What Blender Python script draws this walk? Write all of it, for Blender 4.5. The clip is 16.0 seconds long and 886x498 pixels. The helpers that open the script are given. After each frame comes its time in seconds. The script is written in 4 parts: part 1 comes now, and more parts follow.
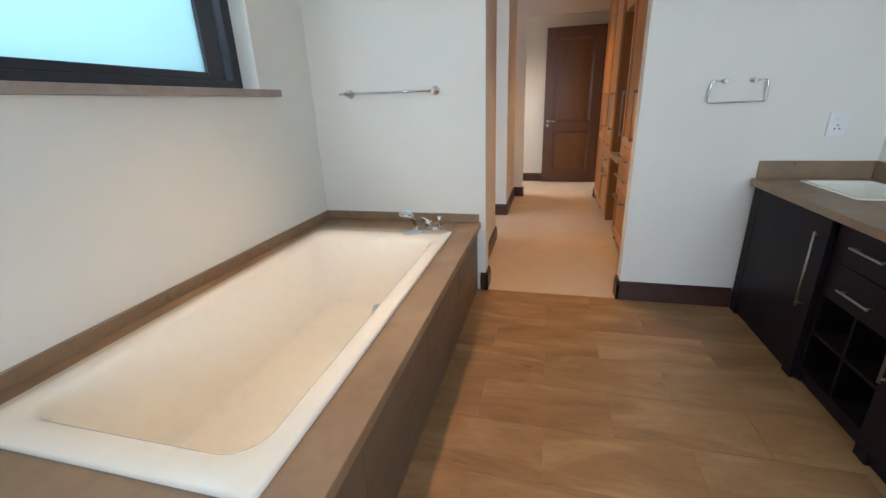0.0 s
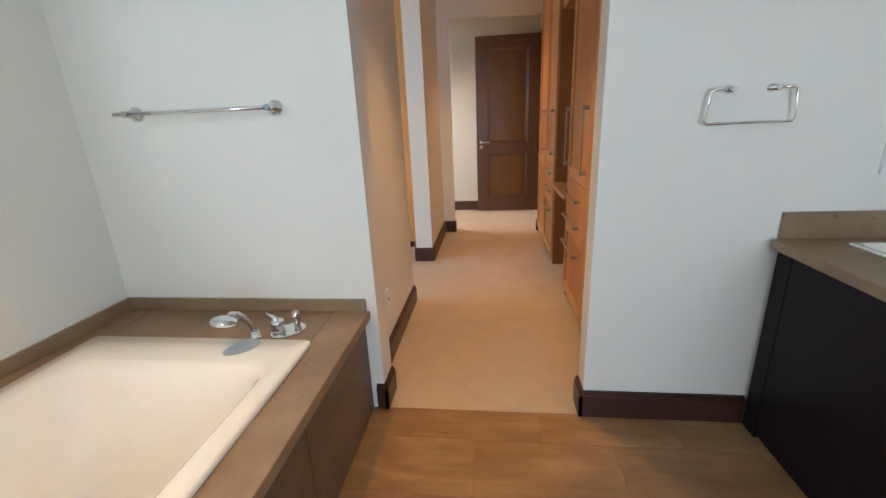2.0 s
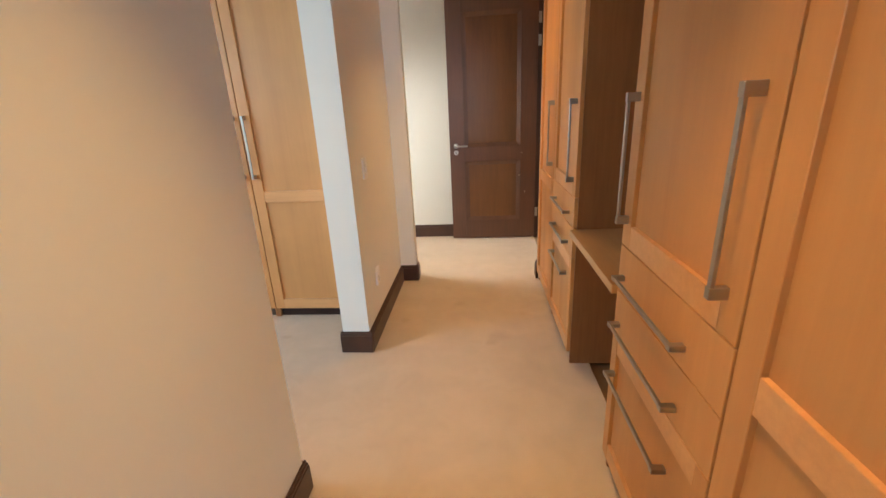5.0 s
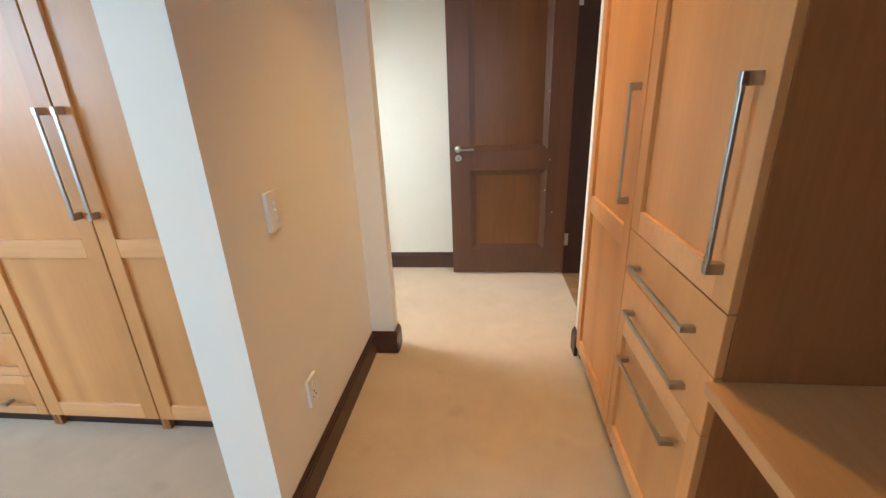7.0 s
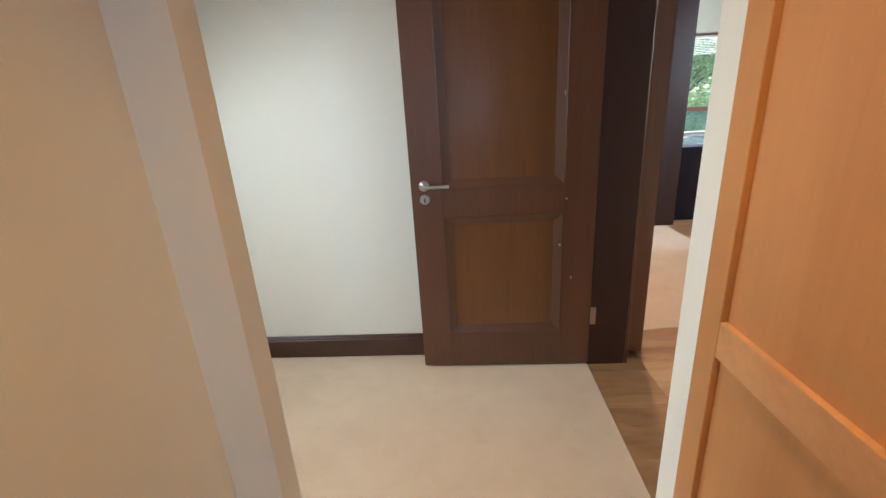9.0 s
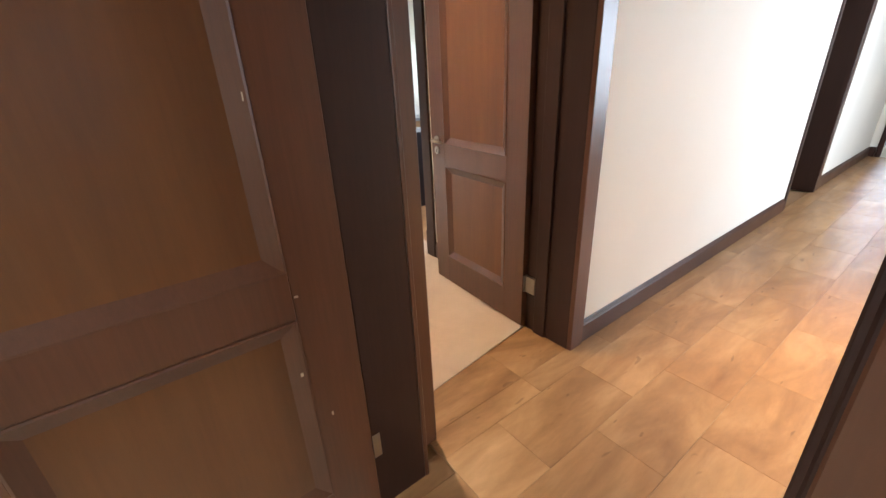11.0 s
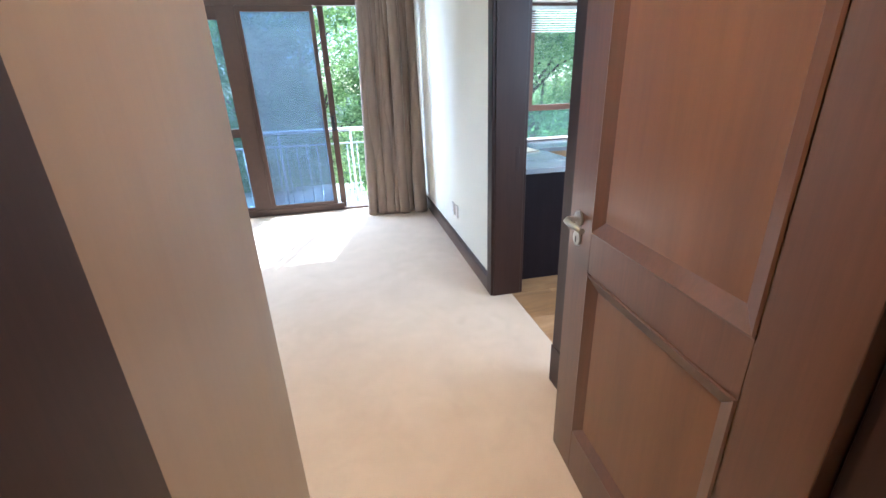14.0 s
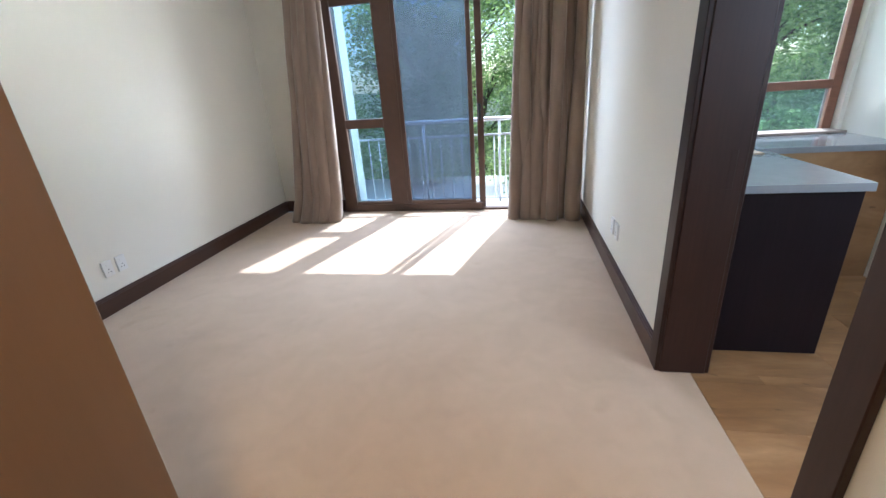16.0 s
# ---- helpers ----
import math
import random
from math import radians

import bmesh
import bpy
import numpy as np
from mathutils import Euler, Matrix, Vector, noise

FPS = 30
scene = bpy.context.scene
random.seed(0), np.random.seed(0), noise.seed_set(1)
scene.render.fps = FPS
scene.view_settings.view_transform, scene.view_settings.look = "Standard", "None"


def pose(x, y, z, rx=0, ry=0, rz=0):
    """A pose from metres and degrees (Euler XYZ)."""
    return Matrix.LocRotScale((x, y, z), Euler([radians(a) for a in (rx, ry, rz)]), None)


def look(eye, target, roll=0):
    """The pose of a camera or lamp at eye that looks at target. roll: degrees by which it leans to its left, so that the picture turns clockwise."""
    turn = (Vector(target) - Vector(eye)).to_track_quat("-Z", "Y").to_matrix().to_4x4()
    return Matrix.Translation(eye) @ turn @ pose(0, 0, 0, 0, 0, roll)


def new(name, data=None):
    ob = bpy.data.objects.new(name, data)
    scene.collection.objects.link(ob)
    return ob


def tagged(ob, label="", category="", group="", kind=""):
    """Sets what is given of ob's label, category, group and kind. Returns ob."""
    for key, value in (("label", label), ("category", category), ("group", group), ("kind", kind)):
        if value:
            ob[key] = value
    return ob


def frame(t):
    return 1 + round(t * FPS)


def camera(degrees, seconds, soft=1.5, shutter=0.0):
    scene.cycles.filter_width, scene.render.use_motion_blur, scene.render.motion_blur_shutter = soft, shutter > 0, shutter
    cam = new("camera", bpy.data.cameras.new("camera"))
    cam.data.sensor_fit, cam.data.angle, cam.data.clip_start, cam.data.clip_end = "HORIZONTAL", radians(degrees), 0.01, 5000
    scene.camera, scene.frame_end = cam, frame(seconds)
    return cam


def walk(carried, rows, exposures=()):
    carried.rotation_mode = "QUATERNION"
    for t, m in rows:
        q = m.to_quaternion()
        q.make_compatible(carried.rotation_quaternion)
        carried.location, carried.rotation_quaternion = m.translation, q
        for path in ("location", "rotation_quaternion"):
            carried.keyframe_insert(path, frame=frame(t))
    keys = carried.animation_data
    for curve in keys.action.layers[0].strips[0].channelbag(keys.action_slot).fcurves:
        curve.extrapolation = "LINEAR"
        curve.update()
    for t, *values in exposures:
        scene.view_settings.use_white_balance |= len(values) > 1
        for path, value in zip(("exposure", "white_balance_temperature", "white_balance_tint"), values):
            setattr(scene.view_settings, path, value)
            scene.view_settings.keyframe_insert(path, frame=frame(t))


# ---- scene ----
cam = camera(94.0, 16.0)
PATH = [
    (0, (1.494, 1.262, 1.388), (1.022, 3.088, 0.722), -2.1),
    (0.5, (1.515, 1.532, 1.375), (0.992, 3.317, 0.639), -2.4),
    (1, (1.578, 1.838, 1.381), (1.159, 3.641, 0.623), -1.5),
    (1.5, (1.579, 2.157, 1.394), (1.285, 4.019, 0.726), -2.7),
    (2, (1.614, 2.471, 1.396), (1.376, 4.363, 0.795), -2.6),
    (2.5, (1.686, 2.781, 1.409), (1.408, 4.668, 0.807), -0.9),
    (3, (1.677, 3.079, 1.403), (1.449, 4.971, 0.795), -1.4),
    (3.5, (1.646, 3.4, 1.421), (1.509, 5.292, 0.786), -2.2),
    (4, (1.643, 3.709, 1.417), (1.466, 5.603, 0.802), -2.7),
    (4.2, (1.653, 3.814, 1.413), (1.489, 5.709, 0.794), -2.6),
    (6.3, (1.702, 5.099, 1.417), (1.461, 6.973, 0.759), -2.3),
    (6.5, (1.683, 5.228, 1.418), (1.457, 7.119, 0.807), -0.7),
    (7, (1.671, 5.543, 1.41), (1.464, 7.41, 0.725), -2.4),
    (7.5, (1.719, 5.877, 1.421), (1.454, 7.744, 0.755), -0.9),
    (8, (1.712, 6.166, 1.411), (1.502, 8.03, 0.715), -1.2),
    (8.5, (1.634, 6.5, 1.418), (1.536, 8.384, 0.754), -2.5),
    (9, (1.684, 6.764, 1.374), (1.545, 8.659, 0.749), -3.5),
    (9.5, (1.677, 7.067, 1.394), (1.815, 8.949, 0.733), -3.6),
    (10, (1.712, 7.38, 1.394), (2.297, 9.188, 0.768), -4.8),
    (10.2, (1.744, 7.483, 1.443), (2.456, 9.227, 0.77), -4.5),
    (12.3, (2.270, 8.246, 1.468), (3.602, 9.513, 0.676), -1.9),
    (12.5, (2.340, 8.322, 1.466), (3.602, 9.666, 0.69), -0.1),
    (13, (2.585, 8.493, 1.477), (3.426, 10.127, 0.687), -0.4),
    (13.5, (2.748, 8.706, 1.479), (3.364, 10.461, 0.744), -2.0),
    (14, (2.869, 8.896, 1.455), (3.248, 10.72, 0.727), -2.2),
    (14.5, (3.008, 9.055, 1.469), (3.126, 10.895, 0.693), -1.5),
    (15, (3.054, 9.213, 1.449), (3.001, 11.04, 0.636), -1.5),
    (15.5, (3.048, 9.458, 1.438), (2.825, 11.294, 0.677), -3.2),
    (16, (3.081, 9.671, 1.393), (2.732, 11.496, 0.655), -4.1),
]
walk(cam, [(t, look(eye, target, roll)) for t, eye, target, roll in PATH],
     exposures=[(0, 1.12, 6600, 21), (1.5, 1.2, 6600, 21), (3, 1.2, 6800, 21), (4.2, 1.4, 6600, 18), (6.3, 1.82, 6150, 10), (8.5, 1.35, 5600, 9), (9.5, 1.25, 5600, 10),
                (10.2, 1.5, 5800, 11), (12.4, 1.4, 5600, 10), (13.0, 1.7, 5300, 8), (13.5, 1.7, 4700, 3), (14.2, 1.4, 4950, 7), (15.0, 1.15, 5200, 9), (16, 0.78, 5300, 10)])

# ---- world, sun and lamps ----
SUN_WAY = Vector((0.30, 1.0, 1.19))
world = bpy.data.worlds.new("sky")
scene.world = world
world.use_nodes = True
wn = world.node_tree.nodes
wn.clear()
sky = wn.new("ShaderNodeTexSky")
sky.sky_type = 'NISHITA'
sky.sun_disc = False
sky.sun_elevation = math.atan2(1.19, 1.044)
sky.sun_rotation = math.atan2(0.30, 1.0)
bgn = wn.new("ShaderNodeBackground")
bgn.inputs["Strength"].default_value = 0.15
wo = wn.new("ShaderNodeOutputWorld")
world.node_tree.links.new(sky.outputs[0], bgn.inputs[0])
world.node_tree.links.new(bgn.outputs[0], wo.inputs[0])


def lamp(name, kind, m, energy, colour):
    data = bpy.data.lights.new(name, kind)
    data.energy, data.color = energy, colour
    ob = new(name, data)
    ob.matrix_world = m
    return data


def rect_lamp(name, m, energy, colour, width, height):
    data = lamp(name, 'AREA', m, energy, colour)
    data.shape, data.size, data.size_y = 'RECTANGLE', width, height
    return data


lamp("sun", 'SUN', look(SUN_WAY * 20, (0, 0, 0)), 5.0, (1.0, 0.95, 0.87)).angle = radians(0.5)
DAY = (0.80, 0.90, 1.0)
WARM = (1.0, 0.67, 0.34)
AMBER = (1.0, 0.60, 0.21)
# area lamps for daylight; the dressing and hall windows are inferred, not seen
rect_lamp("daylight_bath_window", look((-0.75, 2.4, 2.3), (0.6, 2.6, 1.2)), 16, (0.74, 0.87, 1.0), 1.9, 1.0)
# unseen cool fill, added before the solid south wall to lift the right side
rect_lamp("bath_rear_fill", look((2.7, -1.15, 1.4), (2.3, 3, 1.3)), 40, (0.60, 0.80, 1.0), 1.2, 1.3)
rect_lamp("daylight_dressing_window", look((-2.25, 5.3, 1.7), (0.6, 6.2, 0.2)), 38, (0.52, 0.76, 1.0), 1.2, 1.2)
rect_lamp("daylight_hall_window", look((7.4, 6.45, 1.6), (6.8, 8.9, 0.2)), 50, (0.90, 0.95, 1.0), 2.4, 1.8)
# fill added inside the nook's closed east wall, away from its window
rect_lamp("nook_fill", look((5.25, 10.2, 1.8), (4.0, 10.9, 0.8)), 20, DAY, 1.0, 1.0)
# fill added before the solid lobby wall to brighten the end wall and carpet
rect_lamp("lobby_fill", look((-0.33, 8.08, 1.7), (1.6, 8.12, 0.2)), 11, (0.96, 1.0, 0.95), 0.6, 1.2).spread = radians(105)
# three hidden lamps outside, added to lift the bedroom beyond sun and sky
rect_lamp("daylight_sliding_door", look((2.4, 16.9, 3.75), (2.2, 12.0, 1.2)), 420, (0.88, 0.94, 1.0), 6.0, 1.5)
rect_lamp("balcony_side_fill", look((-1.5, 16.2, 1.9), (3.2, 11.0, 1.0)), 370, (0.88, 0.94, 1.0), 2.4, 2.0)
rect_lamp("below_balcony_fill", look((3.2, 18.6, -1.45), (2.0, 11.0, 1.9)), 3300, (1.0, 0.95, 0.82), 10.0, 1.2)
rect_lamp("daylight_far_window", look((12.50, 8.935, 1.73), (10.0, 8.4, 1.2)), 14, DAY, 0.18, 0.58)
# unseen ceiling spots; tub and desk ones follow shadows, the rest are added fill
CEILING_SPOTS = ((0.72, 2.9, 52, 78, 1.0), (0.05, 5.80, 12, 104, 0.7), (1.55, 4.85, 46, 68, 0.9), (1.75, 7.14, 36, 84, 1.0), (1.4, 8.3, 2.5, 100, 0.7), (4.4, 7.3, 270, 72, 1.0), (2.85, 9.75, 80, 104, 1.0))
for dx, dy, de, cone, soften in CEILING_SPOTS:
    beam = lamp("ceiling_spot", 'SPOT', look((dx, dy, 2.70), (dx + 0.02, dy, 0)), de, AMBER if 4.4 < dy < 7.24 else WARM)
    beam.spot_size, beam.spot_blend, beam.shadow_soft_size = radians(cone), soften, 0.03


# ---- materials ----
def material(name):
    m = bpy.data.materials.new(name)
    m.use_nodes = True
    nt = m.node_tree
    b = nt.nodes["Principled BSDF"]
    return m, nt, b


def ramp_of(nt, fac, stops):
    r = nt.nodes.new("ShaderNodeValToRGB")
    e = r.color_ramp.elements
    while len(e) < len(stops):
        e.new(0.5)
    for k, (p, c) in enumerate(stops):
        e[k].position, e[k].color = p, (*c, 1)
    nt.links.new(fac, r.inputs[0])
    return r.outputs[0]


def coords(nt, scale=(1, 1, 1), rot=(0, 0, 0), space="Object"):
    tc = nt.nodes.new("ShaderNodeTexCoord")
    mp = nt.nodes.new("ShaderNodeMapping")
    mp.inputs["Scale"].default_value = scale
    mp.inputs["Rotation"].default_value = rot
    nt.links.new(tc.outputs[space], mp.inputs[0])
    return mp.outputs[0]


def noise_of(nt, vec, scale, detail=4, rough=0.55, distort=0.0):
    n = nt.nodes.new("ShaderNodeTexNoise")
    n.inputs["Scale"].default_value, n.inputs["Detail"].default_value = scale, detail
    n.inputs["Roughness"].default_value, n.inputs["Distortion"].default_value = rough, distort
    nt.links.new(vec, n.inputs["Vector"])
    return n.outputs["Fac"]


def bump_of(nt, b, height, strength, dist=0.002, chain=None):
    bp = nt.nodes.new("ShaderNodeBump")
    bp.inputs["Strength"].default_value, bp.inputs["Distance"].default_value = strength, dist
    nt.links.new(height, bp.inputs["Height"])
    if chain is not None:
        nt.links.new(chain, bp.inputs["Normal"])
    nt.links.new(bp.outputs[0], b.inputs["Normal"])
    return bp.outputs[0]


def mix_of(nt, fac, a, c, kind='MIX'):
    m = nt.nodes.new("ShaderNodeMix")
    m.data_type, m.blend_type = 'RGBA', kind
    for sock, v in ((m.inputs[0], fac), (m.inputs[6], a), (m.inputs[7], c)):
        if isinstance(v, (int, float)):
            sock.default_value = v
        elif isinstance(v, tuple):
            sock.default_value = (*v, 1)
        else:
            nt.links.new(v, sock)
    return m.outputs[2]


def plaster(name, colour):
    m, nt, b = material(name)
    v = coords(nt)
    c = ramp_of(nt, noise_of(nt, v, 1.1, 5), [(0.3, tuple(x * 0.95 for x in colour)), (0.7, colour)])
    nt.links.new(c, b.inputs["Base Color"])
    b.inputs["Roughness"].default_value = 0.62
    h1 = bump_of(nt, b, noise_of(nt, v, 7, 3), 0.12, 0.006)
    bump_of(nt, b, noise_of(nt, v, 160, 3), 0.10, 0.001, h1)
    return m


def timber(name, dark, light, axis=2, grain=26.0, rough=0.38, coat=0.15, stretch=0.05, spot=0.35):
    m, nt, b = material(name)
    sc = [1.0, 1.0, 1.0]
    sc[axis] = stretch
    v = coords(nt, tuple(sc))
    fine = noise_of(nt, v, grain * 4, 6, 0.65, 0.3)
    broad = noise_of(nt, v, grain * 0.28, 3, 0.5, 0.8)
    blot = noise_of(nt, coords(nt), 2.2, 3)
    c1 = ramp_of(nt, broad, [(0.25, dark), (0.75, light)])
    c2 = ramp_of(nt, fine, [(0.3, tuple(x * 0.72 for x in dark)), (0.65, light)])
    c = mix_of(nt, spot, c1, c2)
    info = nt.nodes.new("ShaderNodeObjectInfo")
    tint = ramp_of(nt, info.outputs["Random"], [(0.0, (0.90, 0.90, 0.90)), (1.0, (1.08, 1.06, 1.04))])
    c = mix_of(nt, 1.0, c, tint, 'MULTIPLY')
    shade = ramp_of(nt, blot, [(0.3, (0.88, 0.88, 0.88)), (0.7, (1.05, 1.05, 1.05))])
    c = mix_of(nt, 1.0, c, shade, 'MULTIPLY')
    nt.links.new(c, b.inputs["Base Color"])
    rr = ramp_of(nt, blot, [(0.2, (rough - 0.06,) * 3), (0.8, (rough + 0.08,) * 3)])
    nt.links.new(rr, b.inputs["Roughness"])
    b.inputs["Coat Weight"].default_value = coat
    b.inputs["Coat Roughness"].default_value = 0.25
    bump_of(nt, b, fine, 0.08, 0.0008)
    return m


def carpet(name, a, c):
    m, nt, b = material(name)
    v = coords(nt)
    big = ramp_of(nt, noise_of(nt, v, 1.3, 5, 0.6), [(0.3, a), (0.7, c)])
    nap = ramp_of(nt, noise_of(nt, v, 5.0, 4, 0.6, 0.8), [(0.3, (0.93, 0.925, 0.91)), (0.7, (1.04, 1.04, 1.04))])
    tuft = ramp_of(nt, noise_of(nt, v, 420, 2), [(0.25, (0.72, 0.72, 0.72)), (0.7, (1.08, 1.08, 1.08))])
    col = mix_of(nt, 1.0, mix_of(nt, 1.0, big, nap, 'MULTIPLY'), tuft, 'MULTIPLY')
    dirt = ramp_of(nt, noise_of(nt, v, 3.7, 2, 0.5), [(0.0, (0.72, 0.66, 0.58)), (0.27, (0.72, 0.66, 0.58)), (0.33, (1, 1, 1))])
    col = mix_of(nt, 0.3, col, mix_of(nt, 1.0, col, dirt, 'MULTIPLY'))
    nt.links.new(col, b.inputs["Base Color"])
    b.inputs["Roughness"].default_value = 0.95
    b.inputs["Sheen Weight"].default_value = 0.25
    h1 = bump_of(nt, b, noise_of(nt, v, 30, 4), 0.25, 0.006)
    bump_of(nt, b, noise_of(nt, v, 420, 2), 0.6, 0.003, h1)
    return m


def stone(name, a, c, d, rough, along=(0.35, 2.2, 1.0), vein=3.0):
    m, nt, b = material(name)
    v = coords(nt, along)
    info = nt.nodes.new("ShaderNodeObjectInfo")
    add = nt.nodes.new("ShaderNodeVectorMath")
    add.operation = 'MULTIPLY_ADD'
    add.inputs[1].default_value = (13.0, 17.0, 11.0)
    nt.links.new(info.outputs["Random"], add.inputs[0])
    nt.links.new(v, add.inputs[2])
    v2 = add.outputs[0]
    n1 = noise_of(nt, v2, vein, 4, 0.55, 0.9)
    n2 = noise_of(nt, v2, vein * 6, 5, 0.6, 0.4)
    col = ramp_of(nt, n1, [(0.22, a), (0.5, c), (0.78, d)])
    fine = ramp_of(nt, n2, [(0.3, (0.88, 0.87, 0.85)), (0.65, (1.05, 1.05, 1.05))])
    col = mix_of(nt, 1.0, col, fine, 'MULTIPLY')
    tint = ramp_of(nt, info.outputs["Random"], [(0.0, (0.93, 0.93, 0.93)), (1.0, (1.06, 1.05, 1.04))])
    col = mix_of(nt, 1.0, col, tint, 'MULTIPLY')
    pits = ramp_of(nt, noise_of(nt, v2, 17, 2, 0.5, 0.4), [(0.0, (0.60, 0.57, 0.54)), (0.25, (0.60, 0.57, 0.54)), (0.29, (1, 1, 1))])
    col = mix_of(nt, 0.8, col, mix_of(nt, 1.0, col, pits, 'MULTIPLY'))
    nt.links.new(col, b.inputs["Base Color"])
    rr = ramp_of(nt, n2, [(0.2, (rough - 0.08,) * 3), (0.8, (rough + 0.12,) * 3)])
    nt.links.new(rr, b.inputs["Roughness"])
    bump_of(nt, b, n2, 0.12, 0.002)
    return m


def plain(name, colour, rough=0.5, metal=0.0, wear=0.06, coat=0.0):
    m, nt, b = material(name)
    v = coords(nt)
    lo = tuple(x * (1 - wear) for x in colour)
    nt.links.new(ramp_of(nt, noise_of(nt, v, 14, 4), [(0.3, lo), (0.7, colour)]), b.inputs["Base Color"])
    b.inputs["Metallic"].default_value = metal
    r = noise_of(nt, v, 45, 3)
    nt.links.new(ramp_of(nt, r, [(0.2, (max(rough - 0.04, 0.02),) * 3), (0.8, (rough + 0.05,) * 3)]), b.inputs["Roughness"])
    b.inputs["Coat Weight"].default_value = coat
    return m


def pane_glass(name, tint, haze, frost=0.0):
    m, nt, b = material(name)
    nt.nodes.remove(b)
    out = [n for n in nt.nodes if n.type == 'OUTPUT_MATERIAL'][0]
    tr = nt.nodes.new("ShaderNodeBsdfTransparent")
    tr.inputs[0].default_value = (*tint, 1)
    gl = nt.nodes.new("ShaderNodeBsdfGlossy")
    gl.inputs["Roughness"].default_value = 0.03
    tl = nt.nodes.new("ShaderNodeBsdfTranslucent")
    tl.inputs[0].default_value = (0.60, 0.88, 0.88, 1) if frost else (0.75, 0.88, 1.0, 1)
    fr = nt.nodes.new("ShaderNodeFresnel")
    fr.inputs[0].default_value = 1.45
    m1 = nt.nodes.new("ShaderNodeMixShader")
    dust = nt.nodes.new("ShaderNodeMath")
    dust.operation = 'MULTIPLY_ADD'
    nt.links.new(noise_of(nt, coords(nt), 5, 5), dust.inputs[0])
    dust.inputs[1].default_value, dust.inputs[2].default_value = haze * 0.8, haze * 0.6 + frost
    nt.links.new(dust.outputs[0], m1.inputs[0])
    nt.links.new(tr.outputs[0], m1.inputs[1])
    nt.links.new(tl.outputs[0], m1.inputs[2])
    m2 = nt.nodes.new("ShaderNodeMixShader")
    nt.links.new(fr.outputs[0], m2.inputs[0])
    nt.links.new(m1.outputs[0], m2.inputs[1])
    nt.links.new(gl.outputs[0], m2.inputs[2])
    nt.links.new(m2.outputs[0], out.inputs[0])
    return m


WALL = plaster("cream_wall_paint", (0.81, 0.785, 0.70))
CEIL = plaster("ceiling_paint", (0.82, 0.81, 0.78))
MAPLE = timber("maple_veneer", (0.555, 0.245, 0.076), (0.70, 0.345, 0.12), 2, 14, 0.44, 0.1, 0.06, 0.11)
MAPLE_RAIL = timber("maple_rail", (0.64, 0.31, 0.115), (0.77, 0.405, 0.17), 0, 14, 0.36, 0.2, 0.06, 0.22)
MAPLE_Y = timber("maple_desktop", (0.52, 0.27, 0.10), (0.66, 0.36, 0.15), 1, 14, 0.36, 0.2, 0.06, 0.22)
# brown side veneer, part of its darkness being the desk niche's shade
SIDE_VENEER = timber("cabinet_side_veneer", (0.29, 0.115, 0.036), (0.41, 0.17, 0.058), 2, 12, 0.4, 0.1, 0.06, 0.3)
MAHOG = timber("dark_stained_mahogany", (0.080, 0.031, 0.015), (0.130, 0.050, 0.024), 2, 22, 0.36, 0.5, 0.05, 0.3)
MAHOG_Y = timber("dark_mahogany_trim", (0.045, 0.018, 0.011), (0.070, 0.028, 0.017), 1, 22, 0.36, 0.2, 0.05, 0.35)
PANEL = timber("mahogany_panel", (0.10, 0.037, 0.012), (0.20, 0.082, 0.026), 2, 7, 0.36, 0.5, 0.09, 0.22)
ESPRESSO = timber("espresso_veneer", (0.009, 0.006, 0.008), (0.016, 0.010, 0.013), 2, 20, 0.46, 0.0, 0.05, 0.35)
WENGE = timber("dark_lining_wood", (0.029, 0.013, 0.010), (0.048, 0.021, 0.015), 2, 20, 0.40, 0.0, 0.05, 0.3)
CARPET = carpet("beige_carpet", (0.56, 0.425, 0.288), (0.64, 0.495, 0.345))
# same beige carpet, the bedroom light's pinker tint put into its colour
CARPET_BED = carpet("beige_carpet_bedroom_tint", (0.56, 0.416, 0.298), (0.64, 0.486, 0.356))
TILE = stone("travertine_floor_tile", (0.185, 0.090, 0.035), (0.315, 0.170, 0.071), (0.46, 0.282, 0.14), 0.40, (0.45, 1.5, 1.0), 3.2)
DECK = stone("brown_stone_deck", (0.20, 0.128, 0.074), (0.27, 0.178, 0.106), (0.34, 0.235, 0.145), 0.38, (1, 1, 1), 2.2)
# the deck's stone again, the front's shade put into a darker colour
DECK_SHADED = stone("brown_stone_shaded_front", (0.10, 0.062, 0.038), (0.145, 0.092, 0.058), (0.19, 0.125, 0.08), 0.42, (1, 0.5, 2.0), 2.6)
ESPRESSO.node_tree.nodes["Principled BSDF"].inputs["Specular IOR Level"].default_value = 0.16
for wood in (PANEL, WENGE):
    wood.node_tree.nodes["Principled BSDF"].inputs["Specular IOR Level"].default_value = 0.35
GROUT = plain("grout", (0.25, 0.145, 0.067), 0.8)
ENAMEL = plain("white_acrylic", (0.86, 0.83, 0.74), 0.12, 0.0, 0.03, 0.6)
CHROME = plain("chrome", (0.80, 0.80, 0.80), 0.10, 1.0, 0.04)
NICKEL = plain("brushed_nickel", (0.46, 0.44, 0.41), 0.34, 1.0, 0.12)
WHITE = plain("white_plastic", (0.82, 0.82, 0.80), 0.35, 0.0, 0.03)
DARKHOLE = plain("socket_hole", (0.02, 0.02, 0.02), 0.6)
RIM_OVAL = plain("pale_blue_oval", (0.36, 0.43, 0.49), 0.5)
ALU_DARK = plain("dark_window_frame", (0.028, 0.032, 0.042), 0.35, 0.0, 0.1)
